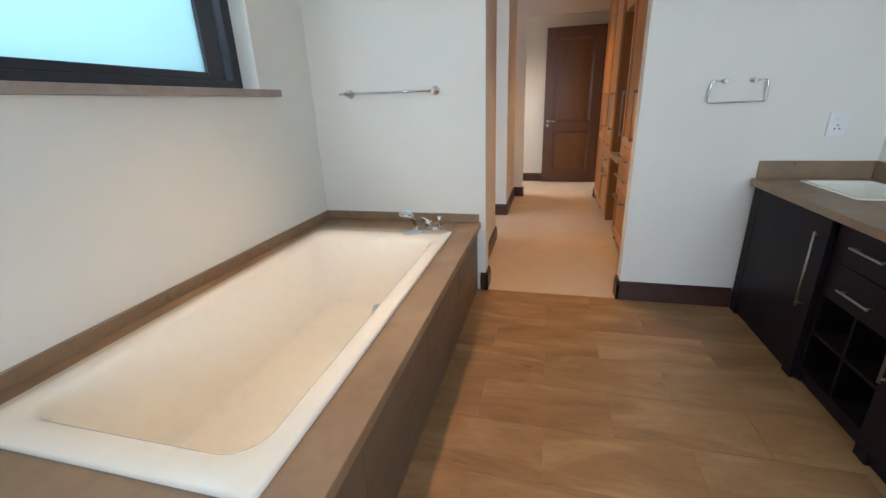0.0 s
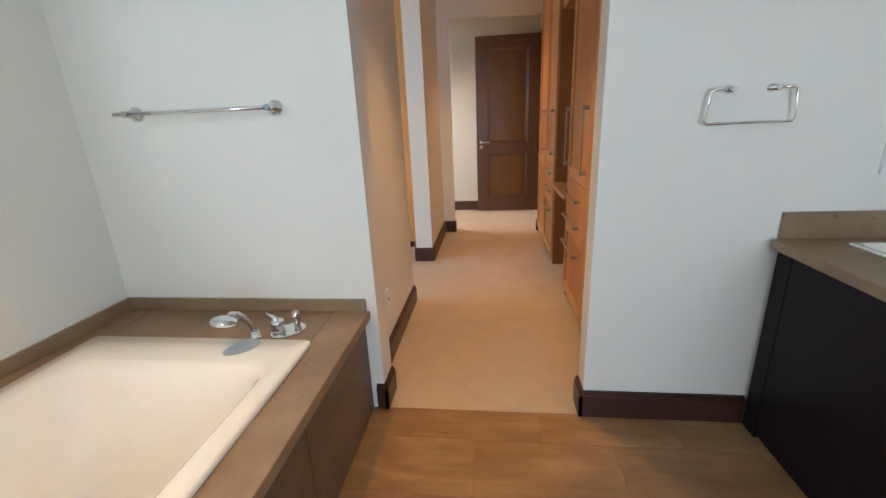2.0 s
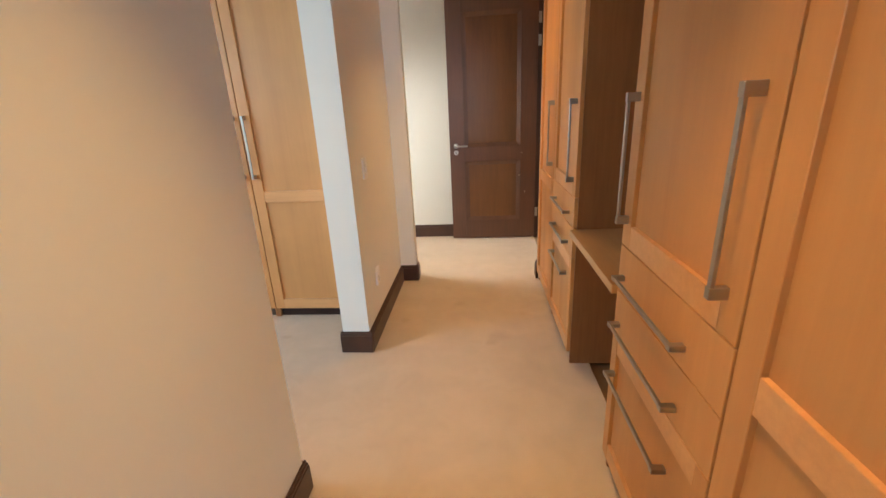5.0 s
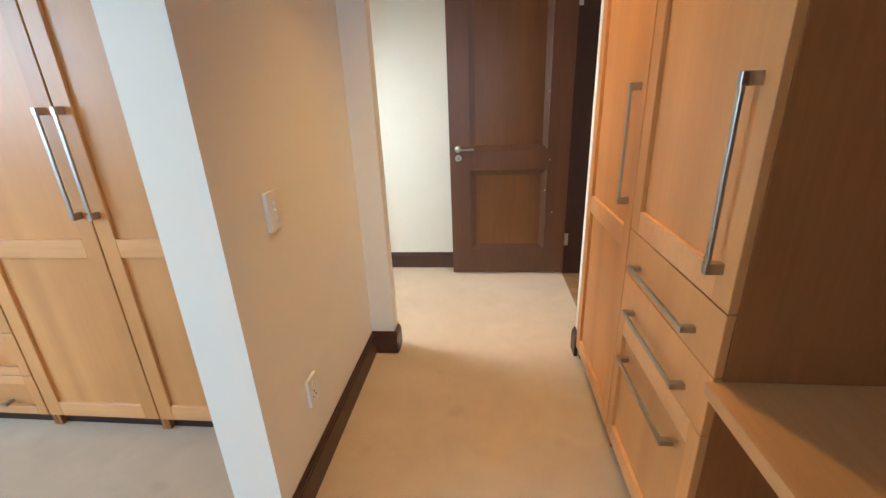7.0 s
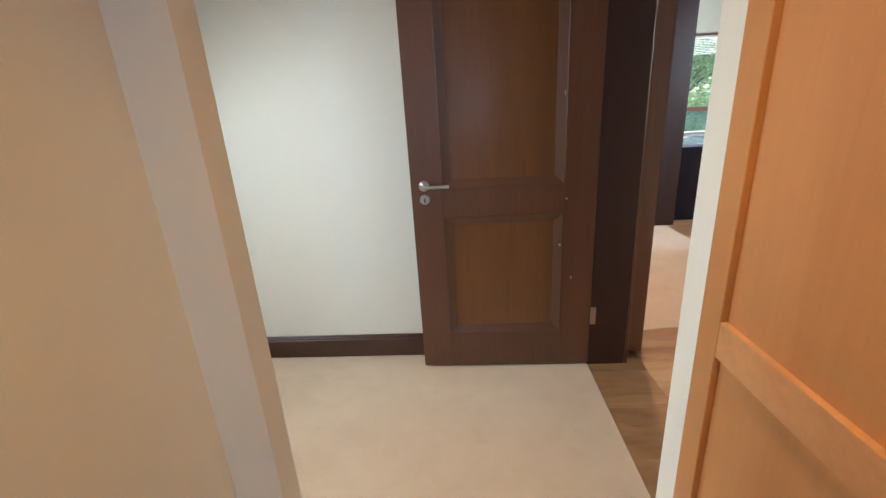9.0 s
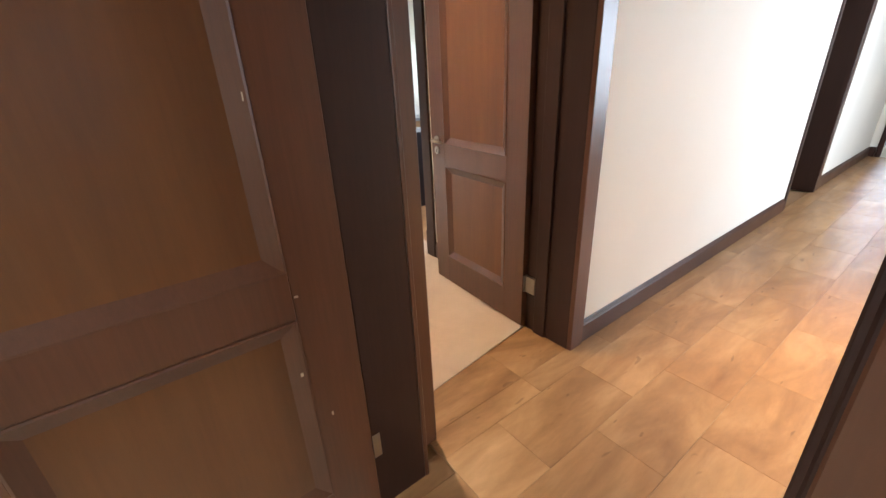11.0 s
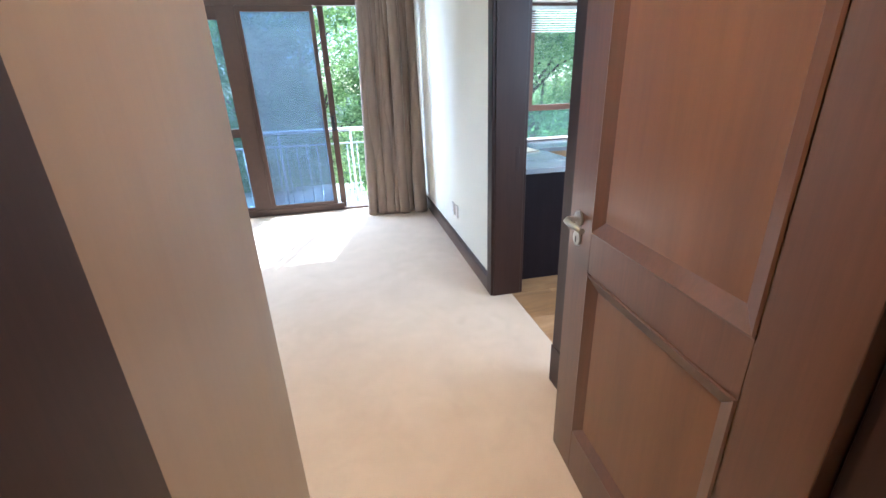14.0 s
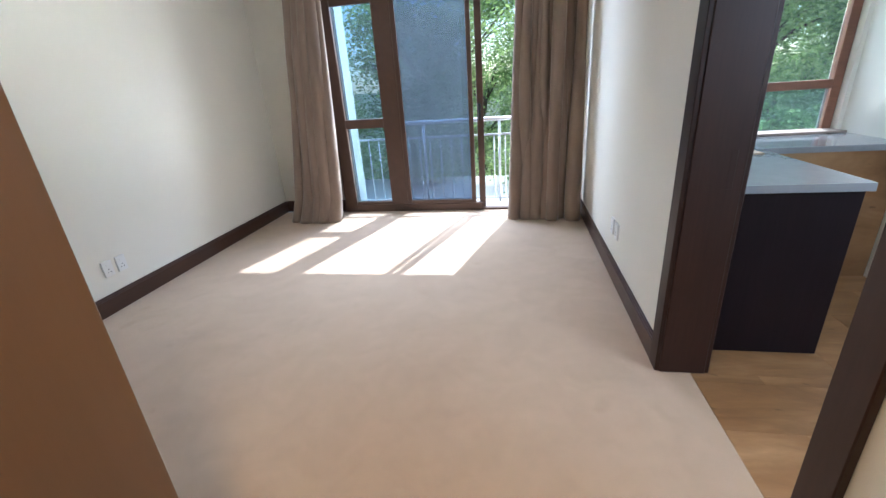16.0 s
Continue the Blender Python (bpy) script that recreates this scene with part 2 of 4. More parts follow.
BRONZE = plain("bronze_window_frame", (0.105, 0.062, 0.045), 0.42, 0.1, 0.14)
REDWOOD = timber("red_window_timber", (0.17, 0.075, 0.045), (0.25, 0.115, 0.07), 0, 20, 0.42, 0.1, 0.06, 0.3)
STEEL = plain("galvanised_rail", (0.62, 0.63, 0.64), 0.38, 0.6, 0.08)
SILL = stone("window_sill_stone", (0.30, 0.235, 0.20), (0.36, 0.29, 0.25), (0.42, 0.34, 0.30), 0.5, (1, 1, 1), 3)
WORKTOP = plain("grey_worktop", (0.30, 0.315, 0.34), 0.18, 0.0, 0.08, 0.4)
GLASS = pane_glass("tinted_glass", (0.55, 0.66, 0.74), 0.008)
GLASS_DARK = pane_glass("screened_glass", (0.27, 0.335, 0.43), 0.018)
GLASS_CLEAR = pane_glass("clear_glass", (0.85, 0.92, 0.92), 0.004)
FROST = pane_glass("frosted_glass", (0.75, 0.9, 0.9), 0.0, 0.96)
BLIND = plain("white_blind_slat", (0.72, 0.72, 0.70), 0.5)
BALCONY = plain("balcony_concrete", (0.42, 0.40, 0.37), 0.8, 0.0, 0.2)
RENDER_OUT = plaster("outside_render", (0.62, 0.60, 0.55))


def fabric(name, a, c):
    m, nt, b = material(name)
    v = coords(nt)
    col = ramp_of(nt, noise_of(nt, coords(nt, (1, 1, 0.15)), 9, 4), [(0.3, a), (0.7, c)])
    weave = ramp_of(nt, noise_of(nt, v, 350, 2), [(0.3, (0.85, 0.85, 0.85)), (0.7, (1.05, 1.05, 1.05))])
    nt.links.new(mix_of(nt, 1.0, col, weave, 'MULTIPLY'), b.inputs["Base Color"])
    b.inputs["Roughness"].default_value = 0.7
    b.inputs["Sheen Weight"].default_value = 0.4
    bump_of(nt, b, noise_of(nt, v, 350, 2), 0.2, 0.001)
    return m


CURTAIN = fabric("taupe_curtain_fabric", (0.22, 0.157, 0.117), (0.30, 0.220, 0.168))


def leafy(name, a, c):
    m, nt, b = material(name)
    geo = nt.nodes.new("ShaderNodeNewGeometry")
    col = ramp_of(nt, geo.outputs["Random Per Island"], [(0.0, a), (1.0, c)])
    nt.links.new(col, b.inputs["Base Color"])
    b.inputs["Roughness"].default_value = 0.4
    out = [n for n in nt.nodes if n.type == 'OUTPUT_MATERIAL'][0]
    tl = nt.nodes.new("ShaderNodeBsdfTranslucent")
    nt.links.new(mix_of(nt, 1.0, col, (1.6, 1.7, 0.9), 'MULTIPLY'), tl.inputs[0])
    mx = nt.nodes.new("ShaderNodeMixShader")
    mx.inputs[0].default_value = 0.5
    nt.links.new(b.outputs[0], mx.inputs[1])
    nt.links.new(tl.outputs[0], mx.inputs[2])
    nt.links.new(mx.outputs[0], out.inputs[0])
    return m


LEAF = leafy("leaves", (0.10, 0.165, 0.075), (0.31, 0.395, 0.22))
BARK = timber("bark", (0.06, 0.045, 0.035), (0.12, 0.09, 0.07), 2, 8, 0.8, 0.0, 0.2, 0.6)
GRASS = plain("lawn", (0.06, 0.10, 0.03), 0.9, 0.0, 0.5)


# ---- building helpers ----
class Frame:
    """A face of a thing: u along it, v up, w out of it."""
    def __init__(self, o, u, w):
        self.o, self.u, self.w = Vector(o), Vector(u).normalized(), Vector(w).normalized()

    def at(self, u, v, w):
        return self.o + self.u * u + Vector((0, 0, v)) + self.w * w


WORLD = Frame((0, 0, 0), (1, 0, 0), (0, 1, 0))


def fbox(bm, F, u0, u1, v0, v1, w0, w1, bev=0.0, seg=1):
    vs = [bm.verts.new(F.at(u, v, w)) for u in (u0, u1) for v in (v0, v1) for w in (w0, w1)]
    quads = ((0, 1, 3, 2), (4, 6, 7, 5), (0, 4, 5, 1), (2, 3, 7, 6), (0, 2, 6, 4), (1, 5, 7, 3))
    fs = [bm.faces.new([vs[k] for k in q]) for q in quads]
    if bev:
        es = list({e for f in fs for e in f.edges})
        bmesh.ops.bevel(bm, geom=es, offset=bev, segments=seg, profile=0.7, affect='EDGES', clamp_overlap=True)
    return bm


def box(bm, x0, x1, y0, y1, z0, z1, bev=0.0, seg=1):
    return fbox(bm, WORLD, x0, x1, z0, z1, y0, y1, bev, seg)


def tube(bm, pts, r, n=12, caps=True):
    pts = [Vector(p) for p in pts]
    rings = []
    side = None
    for k, p in enumerate(pts):
        d = (pts[min(k + 1, len(pts) - 1)] - pts[max(k - 1, 0)]).normalized()
        if side is None:
            side = d.orthogonal().normalized()
        side = (side - d * side.dot(d)).normalized()
        other = d.cross(side)
        rr = r[k] if isinstance(r, (list, tuple)) else r
        rings.append([bm.verts.new(p + (side * math.cos(a) + other * math.sin(a)) * rr) for a in (2 * math.pi * i / n for i in range(n))])
    for a, b in zip(rings, rings[1:]):
        for i in range(n):
            f = bm.faces.new((a[i], a[(i + 1) % n], b[(i + 1) % n], b[i]))
            f.smooth = True
    if caps:
        bm.faces.new(rings[0][::-1])
        bm.faces.new(rings[-1])
    return bm


def lathe(bm, base, axis, profile, n=20, squash=(1, 1)):
    """profile: (distance along axis, radius)."""
    axis = Vector(axis).normalized()
    s = axis.orthogonal().normalized()
    o = axis.cross(s)
    rings = []
    for d, r in profile:
        c = Vector(base) + axis * d
        rings.append([bm.verts.new(c + s * math.cos(a) * r * squash[0] + o * math.sin(a) * r * squash[1]) for a in (2 * math.pi * i / n for i in range(n))])
    for a, b in zip(rings, rings[1:]):
        for i in range(n):
            f = bm.faces.new((a[i], a[(i + 1) % n], b[(i + 1) % n], b[i]))
            f.smooth = True
    bm.faces.new(rings[0][::-1])
    bm.faces.new(rings[-1])
    return bm


def mesh_from(name, bm, mat):
    bmesh.ops.recalc_face_normals(bm, faces=bm.faces[:])
    me = bpy.data.meshes.new(name)
    bm.to_mesh(me)
    bm.free()
    me.materials.append(mat)
    return me


def solid(name, bm, mat, label="", category="", group="", kind=""):
    """A top-level object that is one mesh."""
    return tagged(new(name, mesh_from(name, bm, mat)), label, category, group, kind)


def thing(name, base, label, category, group="", kind=""):
    ob = new(name)
    ob.location = base
    ob.empty_display_size = 0.1
    return tagged(ob, label, category, group, kind)


def part(name, bm, mat, parent, label=""):
    """Links a bmesh as one mesh object under a thing or a part."""
    ob = new(name, mesh_from(name, bm, mat))
    ob.parent = parent
    if parent.type == 'EMPTY':
        ob.matrix_parent_inverse = Matrix.Translation(-Vector(parent.location))
    return tagged(ob, label)


def B():
    return bmesh.new()


def slab(name, mat, *a, label="", category="wall", kind="structure", bev=0.0):
    return solid(name, box(B(), *a, bev), mat, label, category, "", kind)


H = 2.75

# ---- floors and ceiling ----
floor_sub = slab("floor", GROUT, -2.6, 12.8, -1.3, 14.44, -0.30, -0.020, label="concrete floor slab under the finishes", category="floor")
# carpets lie between the walls
bm = B()
box(bm, 0.80, 2.30, 4.20, 8.93, -0.019, 0.0)
box(bm, -2.3, 0.80, 4.38, 7.4, -0.019, 0.0)
box(bm, -0.4, 0.80, 7.6, 8.93, -0.019, 0.0)
solid("floor_dressing_carpet", bm, CARPET, "beige cut-pile carpet of the dressing passage", "carpet", "", "structure")
bm = B()
box(bm, 0.17, 3.78, 9.27, 14.36, -0.019, 0.0)
box(bm, 3.78, 3.92, 10.53, 11.49, -0.019, 0.0)
solid("floor_bedroom_carpet", bm, CARPET_BED, "beige cut-pile carpet of the bedroom with faint marks", "carpet", "", "structure")
bm = B()
low = [bm.verts.new((x, y, 0.001)) for x, y in ((2.656, 9.268), (2.656, 9.125), (3.545, 9.235), (3.545, 9.268))]
top = [bm.verts.new((v.co.x, v.co.y, 0.006)) for v in low]
bm.faces.new(low)
bm.faces.new(top)
for i in range(4):
    bm.faces.new((low[i], low[(i + 1) % 4], top[(i + 1) % 4], top[i]))
solid("floor_doorway_carpet", bm, CARPET_BED, "slanting carpet edge in the bedroom doorway", "carpet", "", "structure")
slab("ceiling", CEIL, -2.6, 12.8, -1.3, 14.44, H, H + 0.2, label="white painted ceiling", category="ceiling")

# ---- walls ----
T = 0.14


def wall(name, *boxes, label="cream painted plaster wall", mat=None):
    bm = B()
    for b in boxes:
        box(bm, *b)
    return solid(name, bm, mat or WALL, label, "wall", "", "structure")


# bathroom
wall("wall_bath_west", (-0.45, -0.22, -1.2, 4.20, 0, 1.50))
wall("wall_bath_west_south", (-0.45, -0.22, -1.2, 1.25, 1.50, H))
wall("wall_bath_west_north", (-0.45, -0.22, 3.60, 4.20, 1.50, H))
wall("wall_bath_west_head", (-0.45, -0.22, 1.25, 3.60, 2.45, H))
wall("wall_bath_north", (-0.45, 1.068, 4.20, 4.36, 0, H), (2.037, 3.56, 4.20, 4.325, 0, H), (1.068, 2.037, 4.20, 4.325, 2.45, H))
wall("wall_bath_east", (3.34, 3.56, -1.2, 4.20, 0, H))
wall("wall_bath_south", (-0.45, 3.56, -1.34, -1.2, 0, H))
# dressing passage
wall("wall_passage_west", (0.80, 0.985, 4.36, 5.475, 0, H))
wall("wall_dressing_partition", (0.835, 1.002, 6.475, 7.61, 0, H), (0.835, 1.135, 7.61, 7.70, 0, H), (1.135, 2.185, 7.61, 7.70, 2.45, H), (2.185, 2.76, 7.61, 7.70, 0, H))
wall("wall_dressing_west", (-2.5, -2.3, 4.36, 7.6, 0, H))
wall("wall_dressing_north", (-2.5, 0.835, 7.5, 7.62, 0, H))
wall("wall_passage_east", (2.76, 2.9, 4.325, 7.70, 0, H))
wall("wall_lobby_west", (-0.55, -0.4, 7.62, 8.93, 0, H))
wall("wall_lobby_east", (2.302, 2.90, 7.702, 7.80, 0, H), (2.30, 2.588, 7.80, 8.93, 2.50, H))
# long wall between passage, hall and bedroom
wall("wall_bedroom_south", (-0.55, 2.539, 8.932, 9.24, 0, H))
wall("wall_doorway_return", (2.4995, 2.515, 8.851, 8.9315, 0, 2.499))
wall("wall_doorway_head", (2.545, 3.66, 8.93, 9.24, 2.50, H))
wall("wall_hall_north", (3.66, 7.05, 8.93, 9.24, 0, H))
wall("wall_hall_head", (7.05, 8.05, 8.93, 9.24, 2.5, H))
wall("wall_hall_far", (8.05, 10.75, 8.93, 9.24, 0, H))
# hall
wall("wall_hall_south", (2.902, 6.1, 6.25, 6.40, 0, H), (6.1, 8.7, 6.25, 6.40, 0, 0.6), (6.1, 8.7, 6.25, 6.40, 2.5, H), (8.7, 12.6, 6.25, 6.40, 0, H))
wall("wall_hall_east", (10.75, 10.9, 6.40, 7.55, 0, H), (10.75, 10.9, 8.84, 9.24, 0, H), (10.75, 10.9, 7.55, 8.84, 2.35, H))
wall("wall_far_room", (12.5, 12.64, 6.40, 9.4, 0, 1.4), (12.5, 12.64, 6.40, 8.81, 1.4, 2.07), (12.5, 12.64, 9.06, 9.4, 1.4, 2.07), (12.5, 12.64, 6.4, 9.4, 2.07, H), (10.9, 12.5, 9.26, 9.4, 0, H))
wall("wall_side_room", (7.05, 8.05, 10.4, 10.5, 0, H), (6.9, 7.05, 9.24, 10.5, 0, H), (8.05, 8.2, 9.24, 10.5, 0, H))
# bedroom
wall("wall_bedroom_west", (-0.1, 0.17, 9.24, 14.60, 0, H))
wall("wall_bedroom_north", (0.17, 1.00, 14.42, 14.62, 0, H))
wall("wall_bedroom_north_east", (3.56, 3.96, 14.42, 14.62, 0, H))
wall("wall_bedroom_north_head", (1.00, 3.56, 14.42, 14.62, 2.44, H))
wall("wall_balcony_side", (0.40, 1.10, 14.622, 14.86, -0.054, H), mat=RENDER_OUT, label="pale rendered pier at the balcony's side")
wall("wall_bedroom_east", (3.78, 3.98, 9.24, 10.50, 0, H), (3.78, 3.98, 11.52, 14.42, 0, H), (3.78, 3.98, 10.50, 11.52, 2.50, H))
wall("wall_nook_north", (3.98, 4.20, 13.20, 13.42, 0, H), (5.37, 5.6, 13.20, 13.42, 0, H), (4.20, 5.37, 13.20, 13.42, 0, 0.83), (4.20, 5.37, 13.20, 13.42, 2.20, H))
wall("wall_nook_east", (5.40, 5.6, 9.24, 13.20, 0, H))

# ---- skirtings ----
SK = 0.14


def skirting(name, F, length, start=0.0):
    bm = B()
    fbox(bm, F, start, length, 0.0, SK - 0.025, 0.0, 0.020, 0.002)
    fbox(bm, F, start, length, SK - 0.025, SK - 0.012, 0.0, 0.016, 0.002)
    fbox(bm, F, start, length, SK - 0.012, SK, 0.0, 0.010, 0.003)
    return solid(name, bm, MAHOG_Y, "dark mahogany skirting board along the wall", "skirting", "", "structure")


skirting("baseboard_bath", Frame((1.03, 4.20, 0), (1, 0, 0), (0, -1, 0)), 0.058)
skirting("baseboard_bath_east", Frame((2.017, 4.20, 0), (1, 0, 0), (0, -1, 0)), 0.727)
skirting("baseboard_nib_west", Frame((1.068, 4.18, 0), (0, 1, 0), (1, 0, 0)), 0.18)
skirting("baseboard_nib_east", Frame((2.037, 4.18, 0), (0, 1, 0), (-1, 0, 0)), 0.14)
skirting("baseboard_passage_west", Frame((0.985, 4.36, 0), (0, 1, 0), (1, 0, 0)), 1.13)
skirting("baseboard_passage_end", Frame((0.80, 5.475, 0), (1, 0, 0), (0, 1, 0)), 0.185)
skirting("baseboard_partition_end", Frame((0.82, 6.475, 0), (1, 0, 0), (0, -1, 0)), 0.20)
skirting("baseboard_partition", Frame((1.002, 6.475, 0), (0, 1, 0), (1, 0, 0)), 1.118)
skirting("baseboard_partition_west", Frame((0.835, 6.475, 0), (0, 1, 0), (-1, 0, 0)), 0.44)
skirting("baseboard_opening_west", Frame((1.0, 7.61, 0), (1, 0, 0), (0, -1, 0)), 0.152)
skirting("baseboard_opening_west_side", Frame((1.135, 7.61, 0), (0, 1, 0), (1, 0, 0)), 0.10)
skirting("baseboard_opening_east_side", Frame((2.185, 7.60, 0), (0, 1, 0), (-1, 0, 0)), 0.10)
skirting("baseboard_lobby", Frame((-0.4, 8.93, 0), (1, 0, 0), (0, -1, 0)), 2.68)
skirting("baseboard_hall", Frame((3.66, 8.93, 0), (1, 0, 0), (0, -1, 0)), 3.35)
skirting("baseboard_hall_far", Frame((8.1, 8.93, 0), (1, 0, 0), (0, -1, 0)), 2.65)
skirting("baseboard_hall_end", Frame((10.75, 8.845, 0), (0, 1, 0), (-1, 0, 0)), 0.083)
skirting("baseboard_hall_end_south", Frame((10.75, 6.4, 0), (0, 1, 0), (-1, 0, 0)), 1.1)
skirting("baseboard_far_room", Frame((12.5, 6.4, 0), (0, 1, 0), (-1, 0, 0)), 2.86)
skirting("baseboard_bedroom_west", Frame((0.17, 9.24, 0), (0, 1, 0), (1, 0, 0)), 5.18)
skirting("baseboard_bedroom_north", Frame((0.19, 14.42, 0), (1, 0, 0), (0, -1, 0)), 0.81)
skirting("baseboard_bedroom_north_east", Frame((3.57, 14.42, 0), (1, 0, 0), (0, -1, 0)), 0.21)
skirting("baseboard_bedroom_east", Frame((3.78, 11.58, 0), (0, 1, 0), (-1, 0, 0)), 2.82)
skirting("baseboard_bedroom_east_near", Frame((3.78, 9.30, 0), (0, 1, 0), (-1, 0, 0)), 1.12)


# ---- door linings ----
def lining(name, label, pieces):
    ob = thing(name, (pieces[0][1], pieces[0][3], 0), label, "door frame", "", "structure")
    for n, *b in pieces:
        # door_3's architraves use the darker wood to carry their backlit shade
        part(n, box(B(), *b, 0.003), WENGE if n != "architrave" or name == "door_3_frame" else MAHOG, ob)
    return ob


lining("door_1_frame", "dark stained timber door lining with architraves", [
    ("jamb", 2.2985, 2.4985, 8.7865, 8.932, 0, 2.50),
    ("architrave", 2.499, 2.515, 8.785, 8.850, 0, 2.55),
    ("jamb", 2.300, 2.60, 7.801, 7.823, 0, 2.50), ("stop", 2.40, 2.44, 7.822, 7.836, 0, 2.46), ("architrave", 2.283, 2.3005, 7.706, 7.817, 0, 2.58), ("architrave", 2.5985, 2.615, 7.706, 7.817, 0, 2.58),
    ("head", 2.303, 2.588, 7.823, 8.786, 2.46, 2.50)])
lining("door_2_frame", "dark stained timber door lining with architraves", [
    ("jamb", 2.5395, 2.632, 8.921, 9.11, 0, 2.50), ("rebate", 2.5395, 2.602, 9.11, 9.334, 0, 2.50),
    ("architrave", 2.540, 2.638, 8.900, 8.922, 0, 2.58),
    ("jamb", 3.56, 3.662, 8.929, 9.232, 0, 2.50), ("stop", 3.546, 3.561, 9.08, 9.16, 0, 2.46),
    ("architrave", 3.563, 3.668, 8.903, 8.931, 0, 2.58),
    ("head", 2.632, 3.56, 8.93, 9.235, 2.46, 2.50)])
lining("door_3_frame", "dark stained timber door lining with architraves", [
    ("jamb", 3.777, 3.983, 11.488, 11.522, 0, 2.50), ("architrave", 3.758, 3.780, 11.494, 11.585, 0, 2.58), ("architrave", 3.982, 4.002, 11.494, 11.585, 0, 2.58),
    ("jamb", 3.777, 3.983, 10.498, 10.53, 0, 2.50), ("architrave", 3.758, 3.780, 10.425, 10.527, 0, 2.58), ("plinth_block", 3.752, 3.779, 10.42, 10.529, 0, 0.22),
    ("head", 3.777, 3.983, 10.529, 11.49, 2.46, 2.50),
    ("strike_plate", 3.92, 3.945, 11.4865, 11.489, 0.92, 1.08)])
lining("door_4_frame", "dark timber lining of a doorway along the hall", [
    ("jamb", 8.0, 8.07, 8.90, 9.24, 0, 2.5), ("jamb", 7.03, 7.08, 8.915, 9.24, 0, 2.5), ("architrave", 8.07, 8.16, 8.905, 8.93, 0, 2.55)])
lining("door_5_frame", "dark timber lining of the doorway at the hall's end", [
    ("jamb", 10.73, 10.92, 8.78, 8.84, 0, 2.35), ("jamb", 10.73, 10.92, 7.55, 7.61, 0, 2.35), ("architrave", 10.73, 10.752, 7.47, 7.555, 0, 2.4),
    ("head", 10.73, 10.92, 7.61, 8.78, 2.30, 2.35)])


# ---- panelled doors ----
def handle_set(parent, F, u, v, away, mat=None):
    """Lever on a round rose with a round escutcheon below."""
    mat = mat or NICKEL
    bm = B()
    lathe(bm, F.at(u, v, 0), F.w, [(0, 0.026), (0.006, 0.026), (0.009, 0.023), (0.010, 0.010), (0.045, 0.010)], 20)
    hd = part("lever_handle", bm, mat, parent, "brushed steel lever handle on a round rose")
    bm = B()
    tube(bm, [F.at(u, v, 0.040), F.at(u + away * 0.012, v, 0.052), F.at(u + away * 0.03, v, 0.055), F.at(u + away * 0.125, v, 0.055)], 0.0095, 12)
    part("lever", bm, mat, hd)
    bm = B()
    lathe(bm, F.at(u, v - 0.068, 0), F.w, [(0, 0.025), (0.006, 0.025), (0.008, 0.022)], 20)
    es = part("escutcheon", bm, mat, parent)
    bm = B()
    fbox(bm, F, u - 0.003, u + 0.003, v - 0.082, v - 0.060, 0.0085, 0.0095)
    part("keyhole", bm, DARKHOLE, es)


def panel_door(name, hinge, way, front, label, W=0.905, HT=2.44, lever_away=-1):
    """way: from hinge to the lock side; front: the side with the visible lever. u runs from the hinge."""
    F = Frame((hinge[0], hinge[1], 0.012), way, front)
    TH = 0.044
    ob = thing(name, (hinge[0], hinge[1], 0.012), label, "door", "panelled doors", "structure")
    s_h, s_l = 0.155, 0.15
    parts = (("stile", 0, s_h, 0, HT), ("stile", W - s_l, W, 0, HT), ("rail", s_h, W - s_l, 0, 0.20), ("rail", s_h, W - s_l, 0.865, 1.0), ("rail", s_h, W - s_l, HT - 0.15, HT))
    for n, u0, u1, v0, v1 in parts:
        part(n, fbox(B(), F, u0, u1, v0, v1, -TH, 0, 0.0015), MAHOG, ob)
    for v0, v1 in ((0.20, 0.865), (1.0, HT - 0.15)):
        u0, u1 = s_h, W - s_l
        p = part("panel", fbox(B(), F, u0 - 0.002, u1 + 0.002, v0 - 0.002, v1 + 0.002, -TH + 0.014, -0.016), PANEL, ob, "lighter brown flat panel")
        for side in (1, -1):
            wf = -0.016 if side > 0 else -TH + 0.014
            bm = B()
            m, d = 0.048, 0.018
            for k in range(3):
                a, z = (0, 0.006, m)[k], (d, 0.020, 0.0)[k]
                if k == 0:
                    prev = None
                w = wf + side * z
                ring = [bm.verts.new(F.at(uu, vv, w)) for uu, vv in ((u0 + a, v0 + a), (u1 - a, v0 + a), (u1 - a, v1 - a), (u0 + a, v1 - a))]
                if prev:
                    for i in range(4):
                        bm.faces.new((prev[i], prev[(i + 1) % 4], ring[(i + 1) % 4], ring[i]))
                prev = ring
            ms = part("moulding", bm, MAHOG, p)
    for v in (0.24, 1.95, 2.15):
        bm = B()
        tube(bm, [F.at(-0.006, v, -0.010), F.at(-0.006, v + 0.10, -0.010)], 0.0065, 10)
        fbox(bm, F, -0.004, 0.0, v, v + 0.10, -0.042, -0.006)
        part("hinge", bm, NICKEL, ob, "steel butt hinge")
    handle_set(ob, F, W - 0.066, 1.025, -1)
    Fb = Frame(F.at(0, 0, -TH), F.u, -F.w)
    handle_set(ob, Fb, W - 0.066, 1.025, -1)
    return ob


front_door = panel_door("door_1", (2.300, 8.785), (-1, 0.0, 0), (0, -1, 0), "open dark mahogany two-panel door folded back towards the lobby wall")
bm = B()
for cx, cz, cw, ch in ((2.135, 1.42, 0.004, 0.018), (2.139, 1.36, 0.003, 0.010), (2.128, 0.70, 0.004, 0.012), (2.190, 0.52, 0.003, 0.014), (2.155, 0.94, 0.005, 0.006)):
    box(bm, cx - cw, cx + cw, 8.7835, 8.7856, cz, cz + ch, 0.0005)
